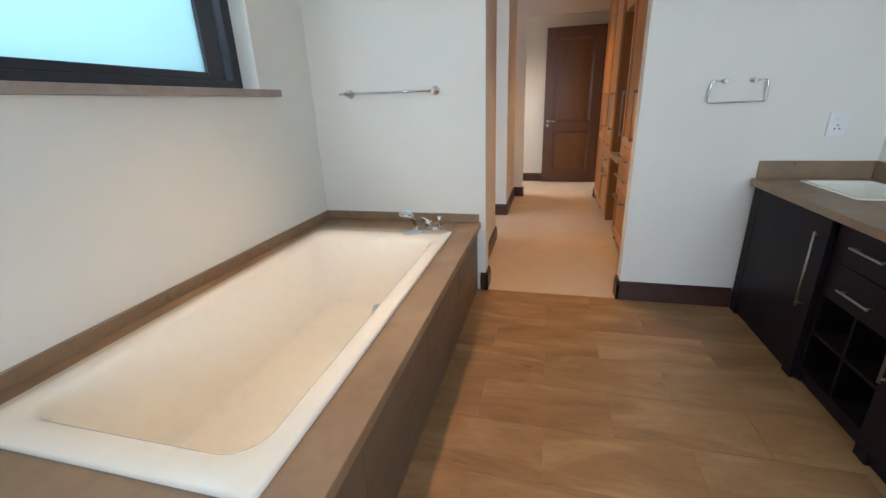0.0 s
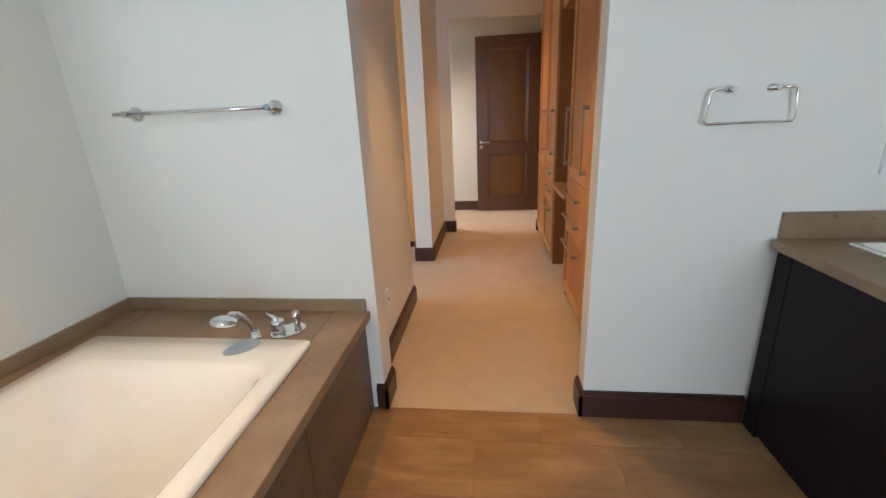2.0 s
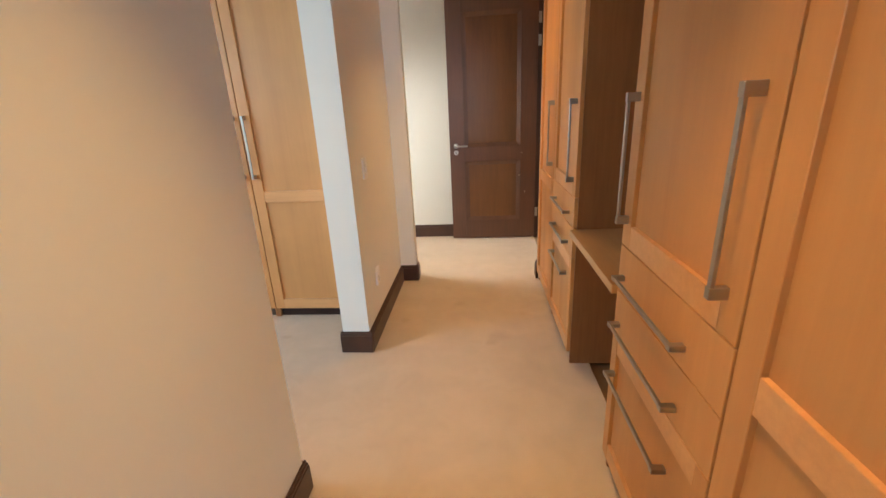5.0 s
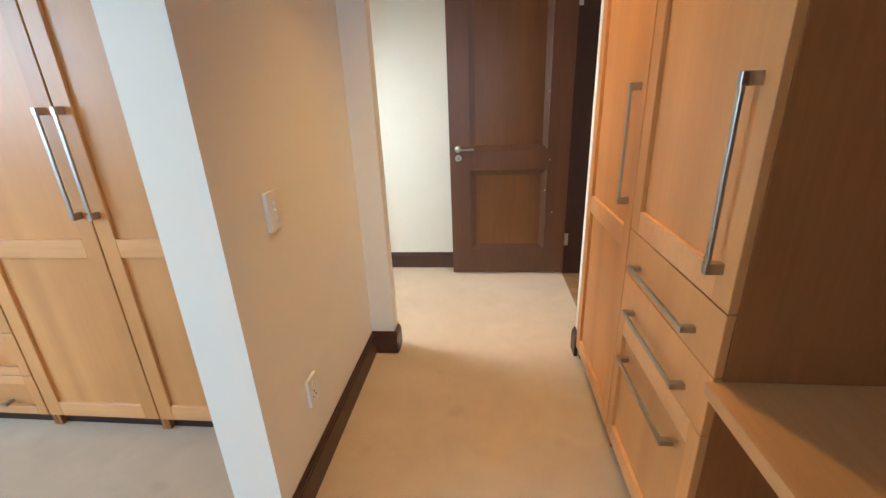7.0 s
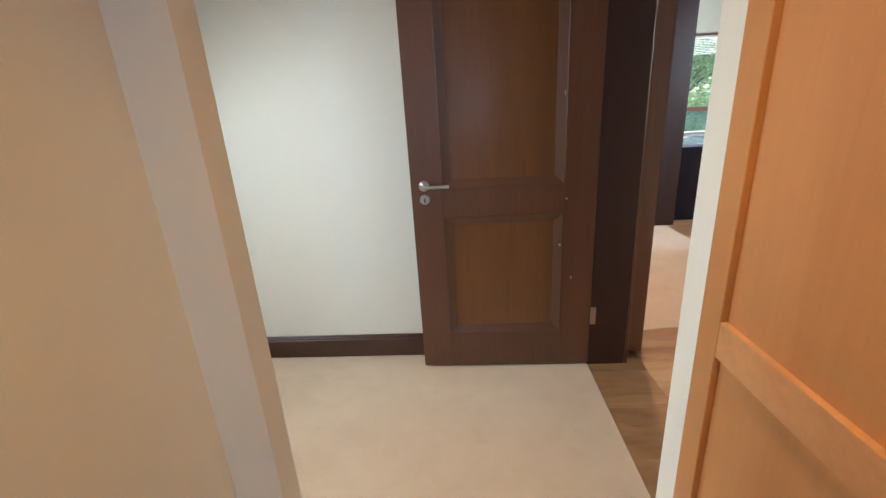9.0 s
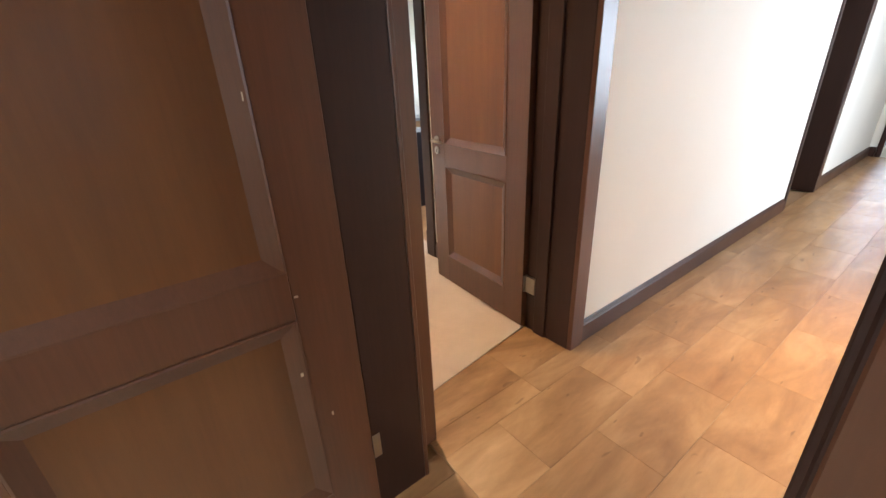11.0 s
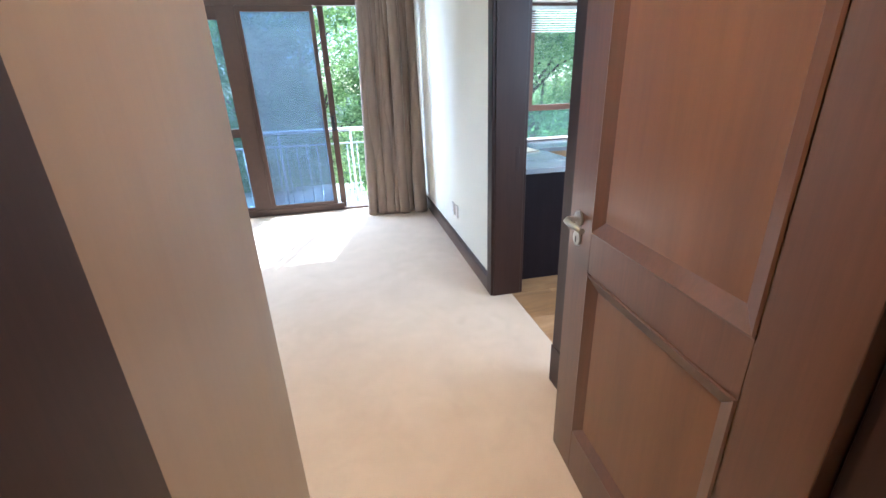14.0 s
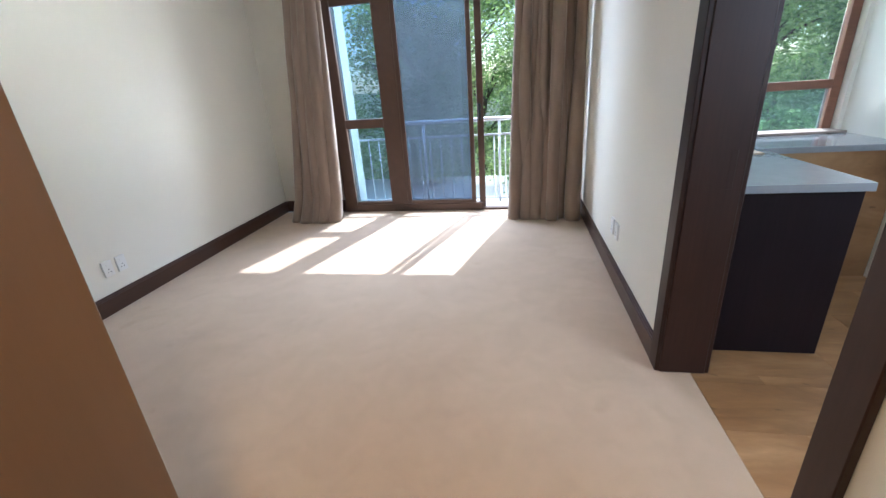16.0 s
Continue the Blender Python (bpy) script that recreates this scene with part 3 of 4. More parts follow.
part("paint_chips", bm, plain("bare_wood_chip", (0.45, 0.36, 0.27), 0.7), front_door, "pale chips where the stain is knocked off")
panel_door("door_2", (3.528, 9.238), (0.055, 0.915, 0), (-0.915, 0.055, 0), "open dark mahogany two-panel door standing in the bedroom")


hinged = bpy.data.objects["door_2_frame"]
for zz in (0.25, 1.96, 2.16):
    part("hinge_leaf", box(B(), 3.5430, 3.5605, 9.163, 9.2325, zz, zz + 0.10, 0.001), NICKEL, hinged, "worn steel hinge leaf")
hinged = bpy.data.objects["door_1_frame"]
for zz in (0.25, 1.96, 2.16):
    part("hinge_leaf", box(B(), 2.3015, 2.330, 8.7835, 8.7870, zz, zz + 0.10, 0.001), NICKEL, hinged, "worn steel hinge leaf")


# ---- fittings ----
def bar_pull(parent, F, u, v0, v1, vertical=True):
    """Square bar pull on two posts."""
    bm = B()
    if vertical:
        fbox(bm, F, u - 0.007, u + 0.007, v0, v1, 0.028, 0.037, 0.0015)
        for v in (v0, v1 - 0.026):
            fbox(bm, F, u - 0.0085, u + 0.0085, v, v + 0.026, 0.0, 0.039, 0.0015)
    else:
        fbox(bm, F, v0, v1, u - 0.007, u + 0.007, 0.028, 0.037, 0.0015)
        for v in (v0, v1 - 0.020):
            fbox(bm, F, v, v + 0.020, u - 0.0085, u + 0.0085, 0.0, 0.039, 0.0015)
    return part("handle", bm, NICKEL, parent, "brushed nickel bar handle")


def shaker(parent, name, F, u0, u1, v0, v1, mat, rails=(), rim=0.068, top=0.075, bottom=0.075, depth=0.014):
    """A framed door or drawer front: a panel that carries its stiles and rails. rails: (v0, v1) of middle rails."""
    g = 0.0018
    u0, u1, v0, v1 = u0 + g, u1 - g, v0 + g, v1 - g
    door = part(name, fbox(B(), F, u0 + 0.004, u1 - 0.004, v0 + 0.004, v1 - 0.004, -0.0195, -depth), mat, parent)
    for a, b in ((u0, u0 + rim), (u1 - rim, u1)):
        part("stile", fbox(B(), F, a, b, v0, v1, -0.0205, 0.0, 0.0015), mat, door)
    for a, b in [(v0, v0 + bottom), *rails, (v1 - top, v1)]:
        part("rail", fbox(B(), F, u0 + rim, u1 - rim, a, b, -0.0205, -0.0006, 0.0015), MAPLE_RAIL, door)
    return door


def drawer(parent, F, u0, u1, v0, v1, mat):
    bm = B()
    g = 0.0015
    fbox(bm, F, u0 + g, u1 - g, v0 + g, v1 - g, -0.020, 0.0, 0.0015)
    return part("drawer", bm, mat, parent)


# dressing passage cabinets: u runs along y, w towards the passage
CX = 2.17
FC = Frame((CX, 0, 0), (0, 1, 0), (-1, 0, 0))


def carcass(parent, F, u0, u1, v0, v1, depth, mat, toe=0.08):
    for a in (u0, u1 - 0.018):
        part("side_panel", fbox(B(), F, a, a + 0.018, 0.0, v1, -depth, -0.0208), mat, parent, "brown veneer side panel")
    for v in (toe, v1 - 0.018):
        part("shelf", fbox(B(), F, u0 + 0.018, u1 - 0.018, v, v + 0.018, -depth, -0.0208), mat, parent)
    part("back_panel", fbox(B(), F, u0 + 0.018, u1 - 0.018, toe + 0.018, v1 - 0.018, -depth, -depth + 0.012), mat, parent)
    part("plinth", fbox(B(), F, u0 + 0.019, u1 - 0.019, 0.0, toe - 0.001, -0.10, -0.045), WENGE, parent)


TOPV = 2.62


def tall_unit(name, F, u0, u1, hinge_high, label, handle_u, depth=0.58, mid=(0.868, 0.948)):
    ob = thing(name, F.at(u0, 0, 0), label, "wardrobe", "built-in wardrobes")
    carcass(ob, F, u0, u1, 0, TOPV, depth, SIDE_VENEER)
    d = shaker(ob, "door", F, u0, u1, 0.075, TOPV, MAPLE, [mid])
    if handle_u:
        bar_pull(d, F, handle_u, 1.035, 1.435)
    return ob


def drawer_unit(name, F, u0, u1, label, handle_u, seams, hv, hu, depth=0.58):
    ob = thing(name, F.at(u0, 0, 0), label, "cupboard", "built-in wardrobes")
    carcass(ob, F, u0, u1, 0, TOPV, depth, SIDE_VENEER)
    top = seams[-1]
    d = shaker(ob, "door", F, u0, u1, top, TOPV, MAPLE)
    for hu1 in handle_u:
        bar_pull(d, F, hu1, 1.035, 1.435)
    for k, (a, b) in enumerate(zip(seams, seams[1:])):
        if b - a > 0.2:
            edge = 0.07 if b - a > 0.3 else 0.045
            dr = shaker(ob, "drawer", F, u0, u1, a, b, MAPLE, (), 0.05, edge, edge)
        else:
            dr = drawer(ob, F, u0, u1, a, b, MAPLE)
        bar_pull(dr, F, hv[k], hu[0], hu[1], False)
    return ob


tall_unit("tall_wardrobe", FC, 4.345, 4.985, True, "tall maple wardrobe unit with a framed two-panel door", 0)
drawer_unit("drawer_cupboard", FC, 4.990, 5.645, "maple cupboard over three drawers beside the dressing desk", (5.605, 5.045), [0.075, 0.625, 0.79, 0.955], [0.475, 0.675, 0.85], (5.155, 5.60))
drawer_unit("drawer_cupboard", FC, 6.354, 6.970, "maple cupboard over three drawers beside the dressing desk", (6.405,), [0.075, 0.638, 0.803, 0.962], [0.515, 0.70, 0.865], (6.455, 6.850))
tall_unit("tall_wardrobe", FC, 6.975, 7.595, True, "tall maple wardrobe unit with a framed two-panel door", 7.025)
# fillers between cupboards and walls
slab("trim_cupboard_filler", MAPLE, 2.172, 2.19, 4.325, 4.344, 0.075, TOPV, label="maple filler strip", category="filler")
slab("trim_cupboard_top", MAPLE, 2.18, 2.74, 4.33, 7.60, TOPV + 0.002, H - 0.002, label="maple panel above the cupboards", category="filler")

desk = thing("dressing_desk", (2.17, 5.98, 0), "maple dressing desk top built in between two cupboards", "desk")
bm = B()
box(bm, 2.152, 2.72, 5.647, 6.352, 0.765, 0.80, 0.006, 2)
part("desktop", bm, MAPLE_Y, desk)
part("back_panel", box(B(), 2.722, 2.745, 5.648, 6.351, 0.0, 2.2), SIDE_VENEER, desk, "brown veneer back panel")
for yy in (5.648, 6.331):
    bm = B()
    vs = [(2.19, 0.764), (2.70, 0.764), (2.70, 0.70), (2.25, 0.70), (2.20, 0.735)]
    a = [bm.verts.new((x, yy, z)) for x, z in vs]
    b = [bm.verts.new((x, yy + 0.020, z)) for x, z in vs]
    bm.faces.new(a)
    bm.faces.new(b[::-1])
    for i in range(len(vs)):
        bm.faces.new((a[i], a[(i + 1) % len(vs)], b[(i + 1) % len(vs)], b[i]))
    part("bracket", bm, MAPLE_Y, desk)
part("pelmet", box(B(), 2.20, 2.72, 5.647, 6.352, 2.2, TOPV), MAPLE, desk, "maple panel above the niche")

# wardrobe in the dressing alcove: u along x, w towards the camera side
FW = Frame((0, 6.92, 0), (1, 0, 0), (0, -1, 0))
for u0, u1, hu in ((-0.383, 0.177, 0.142), (0.180, 0.742, 0.214)):
    tall_unit("alcove_wardrobe", FW, u0, u1, True, "tall maple wardrobe with a framed two-panel door", hu, 0.56, (0.872, 0.948))
drawer_unit("alcove_drawer_cupboard", FW, -1.108, -0.388, "maple cupboard over four drawers in the dressing alcove", (-1.058,),
            [0.075, 0.295, 0.52, 0.735, 0.955], [0.158, 0.40, 0.608, 0.826], (-0.963, -0.533), 0.56)
tall_unit("alcove_wardrobe", FW, -1.678, -1.113, True, "tall maple wardrobe with a framed two-panel door", -1.158, 0.56, (0.872, 0.948))
slab("trim_alcove_filler", MAPLE, 0.744, 0.815, 6.90, 6.92, 0.075, TOPV, label="maple filler strip", category="filler")


def plate(name, F, u, v, w, h, kind, label):
    ob = thing(name, F.at(u, v, 0), label, "switch" if kind == "switch" else "socket", "wall plates")
    part("plate", fbox(B(), F, u - w / 2, u + w / 2, v - h / 2, v + h / 2, 0.0, 0.013, 0.004, 2), WHITE, ob)
    if kind == "switch":
        for k in (-1, 0, 1):
            bm = B()
            lathe(bm, F.at(u, v + k * 0.024, 0.0125), F.w, [(0, 0.0085), (0.004, 0.0080), (0.007, 0.0050)], 14)
            part("rocker", bm, WHITE, ob)
    elif kind == "socket":
        for du, dv in ((0, 0.012), (-0.011, -0.008), (0.011, -0.008)):
            bm = B()
            lathe(bm, F.at(u + du, v + dv - 0.018, 0.0120), F.w, [(0, 0.0042), (0.0015, 0.0042)], 10)
            part("socket_hole", bm, DARKHOLE, ob)
        part("rocker", fbox(B(), F, u - 0.013, u + 0.013, v + 0.018, v + 0.038, 0.0125, 0.0175, 0.002), WHITE, ob)
    else:
        part("outlet_face", fbox(B(), F, u - 0.02, u + 0.02, v - 0.02, v + 0.02, 0.0125, 0.016, 0.002), WHITE, ob)
        part("jack", fbox(B(), F, u - 0.009, u + 0.009, v - 0.008, v + 0.008, 0.015, 0.0168), DARKHOLE, ob)
    return ob


FPW = Frame((0.985, 0, 0), (0, 1, 0), (1, 0, 0))
plate("light_switch", FPW, 4.575, 1.10, 0.075, 0.125, "switch", "white light switch plate on the passage wall")
plate("wall_jack", FPW, 4.665, 0.39, 0.075, 0.115, "jack", "white jack plate low on the passage wall")
FPP = Frame((1.002, 0, 0), (0, 1, 0), (1, 0, 0))
plate("light_switch", FPP, 6.74, 1.10, 0.075, 0.125, "switch", "white light switch plate on the partition")
plate("wall_socket", FPP, 6.785, 0.385, 0.075, 0.115, "socket", "white socket plate low on the partition")
plate("wall_socket", Frame((0, 4.20, 0), (1, 0, 0), (0, -1, 0)), 3.092, 1.197, 0.095, 0.135, "socket", "white shaver socket plate above the vanity")
for yy in (12.55, 12.68):
    plate("wall_socket", Frame((3.78, 0, 0), (0, 1, 0), (-1, 0, 0)), yy, 0.36, 0.075, 0.115, "socket", "white socket plate low on the bedroom wall")
for yy in (11.95, 12.06):
    plate("wall_socket", Frame((0.17, 0, 0), (0, 1, 0), (1, 0, 0)), yy, 0.32, 0.075, 0.115, "socket", "white socket plate low on the bedroom wall")

# ---- bathroom ----
# window in the west wall
win = thing("window_1", (-0.33, 2.42, 1.5), "dark framed bathroom window with frosted glass", "window", "", "structure")
for b in ((-0.40, -0.33, 1.25, 3.60, 1.503, 1.552), (-0.40, -0.33, 1.25, 3.60, 2.38, 2.45), (-0.40, -0.33, 3.53, 3.60, 1.552, 2.38), (-0.40, -0.33, 1.25, 1.32, 1.552, 2.38)):
    part("window_frame", box(B(), *b, 0.003), ALU_DARK, win)
for b in ((-0.388, -0.342, 3.355, 3.468, 1.553, 2.379), (-0.385, -0.345, 1.32, 3.355, 1.553, 1.592), (-0.385, -0.345, 1.32, 3.355, 2.34, 2.379)):
    part("sash", box(B(), *b, 0.003), ALU_DARK, win)
p = part("pane", box(B(), -0.370, -0.364, 1.32, 3.355, 1.592, 2.34), FROST, win, "frosted glass pane")
p.visible_shadow = False
p = part("pane", box(B(), -0.372, -0.366, 3.468, 3.53, 1.553, 2.38), GLASS_CLEAR, win, "narrow clear glass strip")
p.visible_shadow = False
part("window_sill", box(B(), -0.335, -0.165, 1.15, 3.74, 1.462, 1.502, 0.004, 2), SILL, win, "pinkish stone sill")

# tub surround
deck = thing("tub_surround", (0.4, 2.85, 0), "brown stone bath surround with upstand along the walls", "bath surround")
X0, X1, Y0, Y1 = -0.218, 1.035, 1.40, 4.195
TX0, TX1, TY0, TY1 = -0.095, 0.885, 1.82, 3.885
for n, b in (("deck_slab", (X0, TX0 + 0.02, Y0, Y1, 0.50, 0.545)), ("deck_slab", (TX1 - 0.02, X1, Y0, Y1, 0.50, 0.545)), ("deck_slab", (TX0 + 0.02, TX1 - 0.02, TY1 - 0.02, Y1, 0.50, 0.545)), ("deck_slab", (TX0 + 0.02, TX1 - 0.02, Y0, TY0 + 0.02, 0.50, 0.545))):
    part(n, box(B(), *b, 0.0025), DECK, deck)
yy = Y0 + 0.01
while yy < Y1 - 0.05:
    y2 = min(yy + 0.70, Y1 - 0.005)
    part("front_slab", box(B(), 0.985, 1.008, yy, y2 - 0.003, 0.004, 0.499, 0.0015), DECK_SHADED, deck)
    yy = y2
part("core", box(B(), 0.93, 0.984, Y0 + 0.01, Y1 - 0.01, 0.0, 0.498), GROUT, deck)
part("core", box(B(), X0 + 0.005, 0.93, Y0, Y0 + 0.05, 0.0, 0.498), DECK_SHADED, deck)
part("upstand", box(B(), X0 + 0.018, 1.02, 4.180, 4.198, 0.545, 0.605, 0.002), DECK, deck)
part("upstand", box(B(), X0, X0 + 0.019, Y0, 4.198, 0.545, 0.605, 0.002), DECK, deck)

# bath tub: one shell lofted through rounded rectangles
tub = thing("bath_tub", (0.4, 2.85, 0), "glossy white acrylic built-in bath tub, empty", "bath tub")


def rounded_ring(bm, x0, x1, y0, y1, z, r, n=6):
    vs = []
    for cx, cy, a0 in ((x1 - r, y1 - r, 0), (x0 + r, y1 - r, 90), (x0 + r, y0 + r, 180), (x1 - r, y0 + r, 270)):
        for k in range(n + 1):
            a = radians(a0 + 90 * k / n)
            vs.append(bm.verts.new((cx + r * math.cos(a), cy + r * math.sin(a), z)))
    return vs


bm = B()
loops = [(TX0, TX1, TY0, TY1, 0.546, 0.02), (TX0 - 0.001, TX1 + 0.001, TY0 - 0.001, TY1 + 0.001, 0.560, 0.022), (TX0 + 0.006, TX1 - 0.006, TY0 + 0.006, TY1 - 0.006, 0.567, 0.022),
         (TX0 + 0.085, TX1 - 0.070, TY0 + 0.085, TY1 - 0.165, 0.566, 0.10), (TX0 + 0.10, TX1 - 0.084, TY0 + 0.10, TY1 - 0.185, 0.556, 0.11), (TX0 + 0.108, TX1 - 0.092, TY0 + 0.11, TY1 - 0.20, 0.53, 0.115),
         (TX0 + 0.165, TX1 - 0.130, TY0 + 0.18, TY1 - 0.31, 0.30, 0.14), (TX0 + 0.205, TX1 - 0.155, TY0 + 0.22, TY1 - 0.375, 0.165, 0.14), (TX0 + 0.215, TX1 - 0.164, TY0 + 0.232, TY1 - 0.388, 0.145, 0.14), (TX0 + 0.235, TX1 - 0.186, TY0 + 0.255, TY1 - 0.41, 0.136, 0.13),
         (TX0 + 0.33, TX1 - 0.31, TY0 + 0.5, TY1 - 0.75, 0.125, 0.12)]
rings = [rounded_ring(bm, *l) for l in loops]
for a, b in zip(rings, rings[1:]):
    for i in range(len(a)):
        f = bm.faces.new((a[i], a[(i + 1) % len(a)], b[(i + 1) % len(a)], b[i]))
        f.smooth = True
bm.faces.new(rings[-1])
shell = part("tub_shell", bm, ENAMEL, tub)
bm = B()
lathe(bm, (TX1 - 0.092, 2.80, 0.512), (-1, 0, 0.12), [(-0.01, 0.036), (0.006, 0.036), (0.016, 0.034), (0.028, 0.028), (0.031, 0.012)], 20)
part("overflow", bm, CHROME, tub, "round chrome overflow knob")
# thin pale blue oval lying on the rim's far end
bm = B()
lathe(bm, (0.627, 3.812, 0.5665), (0, 0, 1), [(0, 0.072), (0.0015, 0.072)], 28, (1.0, 0.62))
part("oval_mark", bm, RIM_OVAL, tub, "pale blue oval mark on the rim")

# hand shower and mixer on the deck
hs = thing("hand_shower", (0.612, 3.935, 0.545), "chrome hand shower resting in its deck holder", "hand shower")
bm = B()
lathe(bm, (0.612, 3.935, 0.545), (0, 0, 1), [(0, 0.026), (0.006, 0.026), (0.012, 0.018), (0.03, 0.014)], 18)
part("holder", bm, CHROME, hs)
bm = B()
tube(bm, [(0.612, 3.935, 0.57), (0.606, 3.925, 0.605), (0.603, 3.890, 0.652), (0.601, 3.858, 0.684), (0.600, 3.825, 0.697)], [0.012, 0.012, 0.014, 0.017, 0.020], 14)
part("grip", bm, CHROME, hs)
bm = B()
lathe(bm, (0.598, 3.785, 0.706), (-0.10, -0.30, -1), [(-0.010, 0.020), (0, 0.044), (0.010, 0.050), (0.020, 0.048)], 26)
head = part("spray_head", bm, CHROME, hs)
bm = B()
lathe(bm, (0.5961, 3.7793, 0.6870), (-0.10, -0.30, -1), [(0, 0.043), (0.004, 0.041)], 26)
part("spray_face", bm, WHITE, head, "pale spray plate")
mx = thing("bath_mixer", (0.731, 3.99, 0.545), "chrome bath mixer on an oval deck plate", "tap")
bm = B()
lathe(bm, (0.731, 3.99, 0.545), (0, 0, 1), [(0, 0.078), (0.004, 0.078), (0.007, 0.074)], 28, (1.0, 0.72))
part("deck_plate", bm, CHROME, mx)
bm = B()
lathe(bm, (0.695, 3.975, 0.552), (0, 0, 1), [(0, 0.029), (0.012, 0.027), (0.034, 0.027), (0.036, 0.029), (0.050, 0.028), (0.055, 0.018)], 20)
part("mixer_body", bm, CHROME, mx)
bm = B()
tube(bm, [(0.695, 3.975, 0.600), (0.672, 3.985, 0.612), (0.635, 3.998, 0.622)], [0.011, 0.010, 0.007], 10)
part("mixer_lever", bm, CHROME, mx)
bm = B()
lathe(bm, (0.770, 4.000, 0.552), (0, 0, 1), [(0, 0.016), (0.012, 0.013), (0.045, 0.012), (0.047, 0.017), (0.080, 0.016), (0.084, 0.010)], 16)
part("diverter", bm, CHROME, mx)

# towel rail
tr = thing("towel_rail", (0.40, 4.15, 1.47), "chrome towel rail on two round flanges", "towel rail")
for xx in (0.085, 0.722):
    bm = B()
    lathe(bm, (xx, 4.20, 1.47), (0, -1, 0), [(0, 0.032), (0.008, 0.032), (0.014, 0.026), (0.018, 0.013), (0.075, 0.013)], 22)
    part("flange", bm, CHROME, tr)
bm = B()
tube(bm, [(0.03, 4.14, 1.47), (0.735, 4.14, 1.47)], 0.009, 14)
part("rail", bm, CHROME, tr)

# towel ring
rg = thing("towel_ring", (2.55, 4.17, 1.45), "rectangular chrome towel ring on two posts", "towel ring")
for xx in (2.475, 2.622):
    bm = B()
    lathe(bm, (xx, 4.20, 1.452), (0, -1, 0), [(0, 0.015), (0.004, 0.015), (0.006, 0.011), (0.05, 0.011)], 16)
    part("post", bm, CHROME, rg)
bm = B()
tube(bm, [(2.47, 4.168, 1.452), (2.42, 4.168, 1.452), (2.405, 4.168, 1.445), (2.393, 4.166, 1.345), (2.402, 4.165, 1.334), (2.690, 4.165, 1.334), (2.700, 4.166, 1.345), (2.692, 4.168, 1.445), (2.68, 4.168, 1.452), (2.627, 4.168, 1.452)], 0.0055, 10)
part("ring", bm, CHROME, rg)

# vanity along the east wall: u runs towards the rear, w towards the room
FV = Frame((2.745, 4.178, 0), (0, -1, 0), (-1, 0, 0))
v1 = thing("vanity_cupboard", (2.76, 3.8, 0), "espresso veneer vanity cupboard with a plain door", "vanity cupboard", "vanity units")
part("body", fbox(B(), FV, 0.0, 0.775, 0.0, 0.762, -0.58, -0.021), ESPRESSO, v1)
part("stile", fbox(B(), FV, 0.0, 0.085, 0.0, 0.845, -0.0205, 0.0, 0.002), ESPRESSO, v1)
d = part("door", fbox(B(), FV, 0.089, 0.775, 0.055, 0.842, -0.0205, 0.0, 0.002), ESPRESSO, v1)
bm = B()
tube(bm, [FV.at(0.725, 0.385, 0.03), FV.at(0.725, 0.765, 0.03)], 0.0055, 10)
for vv in (0.40, 0.75):
    tube(bm, [FV.at(0.725, vv, 0.0), FV.at(0.725, vv, 0.031)], 0.005, 8)
part("handle", bm, NICKEL, d, "slim steel bar handle")
part("foot", fbox(B(), FV, 0.70, 0.775, 0.0, 0.054, -0.02, 0.0, 0.002), ESPRESSO, v1)
v2 = thing("vanity_drawer_unit", (2.76, 3.2, 0), "espresso vanity unit with two drawers over open cubby holes", "vanity drawers", "vanity units")
W0, W1 = 0.778, 1.262
mid = (W0 + W1) / 2
for n, b in (("side_panel", (W0, W0 + 0.018, 0.0, 0.845, -0.58, -0.031)), ("side_panel", (W1 - 0.018, W1, 0.0, 0.845, -0.58, -0.031)),
             ("bottom_shelf", (W0 + 0.018, W1 - 0.018, 0.06, 0.078, -0.58, -0.031)), ("drawer_box", (W0 + 0.018, W1 - 0.018, 0.475, 0.845, -0.58, -0.052)),
             ("back_panel", (W0 + 0.018, W1 - 0.018, 0.078, 0.475, -0.58, -0.50)), ("plinth", (W0 + 0.018, W1 - 0.018, 0.0, 0.06, -0.58, -0.045)),
             ("cubby_shelf", (W0 + 0.018, W1 - 0.018, 0.272, 0.288, -0.49, -0.034)), ("cubby_divider", (mid - 0.008, mid + 0.008, 0.078, 0.271, -0.49, -0.034)),
             ("cubby_divider", (mid - 0.008, mid + 0.008, 0.289, 0.474, -0.49, -0.034))):
    part(n, fbox(B(), FV, *b), ESPRESSO, v2)
for a, b, hv in ((0.482, 0.655, 0.56), (0.66, 0.842, 0.755)):
    d = part("drawer", fbox(B(), FV, W0 + 0.003, W1 - 0.003, a, b, -0.050, -0.028, 0.002), ESPRESSO, v2)
    bm = B()
    tube(bm, [FV.at(0.925, hv, 0.004), FV.at(1.115, hv, 0.004)], 0.0055, 10)
    for uu in (0.94, 1.10):
        tube(bm, [FV.at(uu, hv, -0.028), FV.at(uu, hv, 0.005)], 0.005, 8)
    part("handle", bm, NICKEL, d, "slim steel bar handle")
v3 = thing("vanity_cupboard", (2.76, 2.5, 0), "espresso veneer vanity cupboard with a plain door", "vanity cupboard", "vanity units")
part("body", fbox(B(), FV, 1.265, 2.20, 0.0, 0.845, -0.58, -0.021), ESPRESSO, v3)
d = part("door", fbox(B(), FV, 1.266, 2.20, 0.055, 0.842, -0.0205, 0.0, 0.002), ESPRESSO, v3)
part("foot", fbox(B(), FV, 1.266, 1.335, 0.0, 0.054, -0.02, 0.0, 0.002), ESPRESSO, v3)
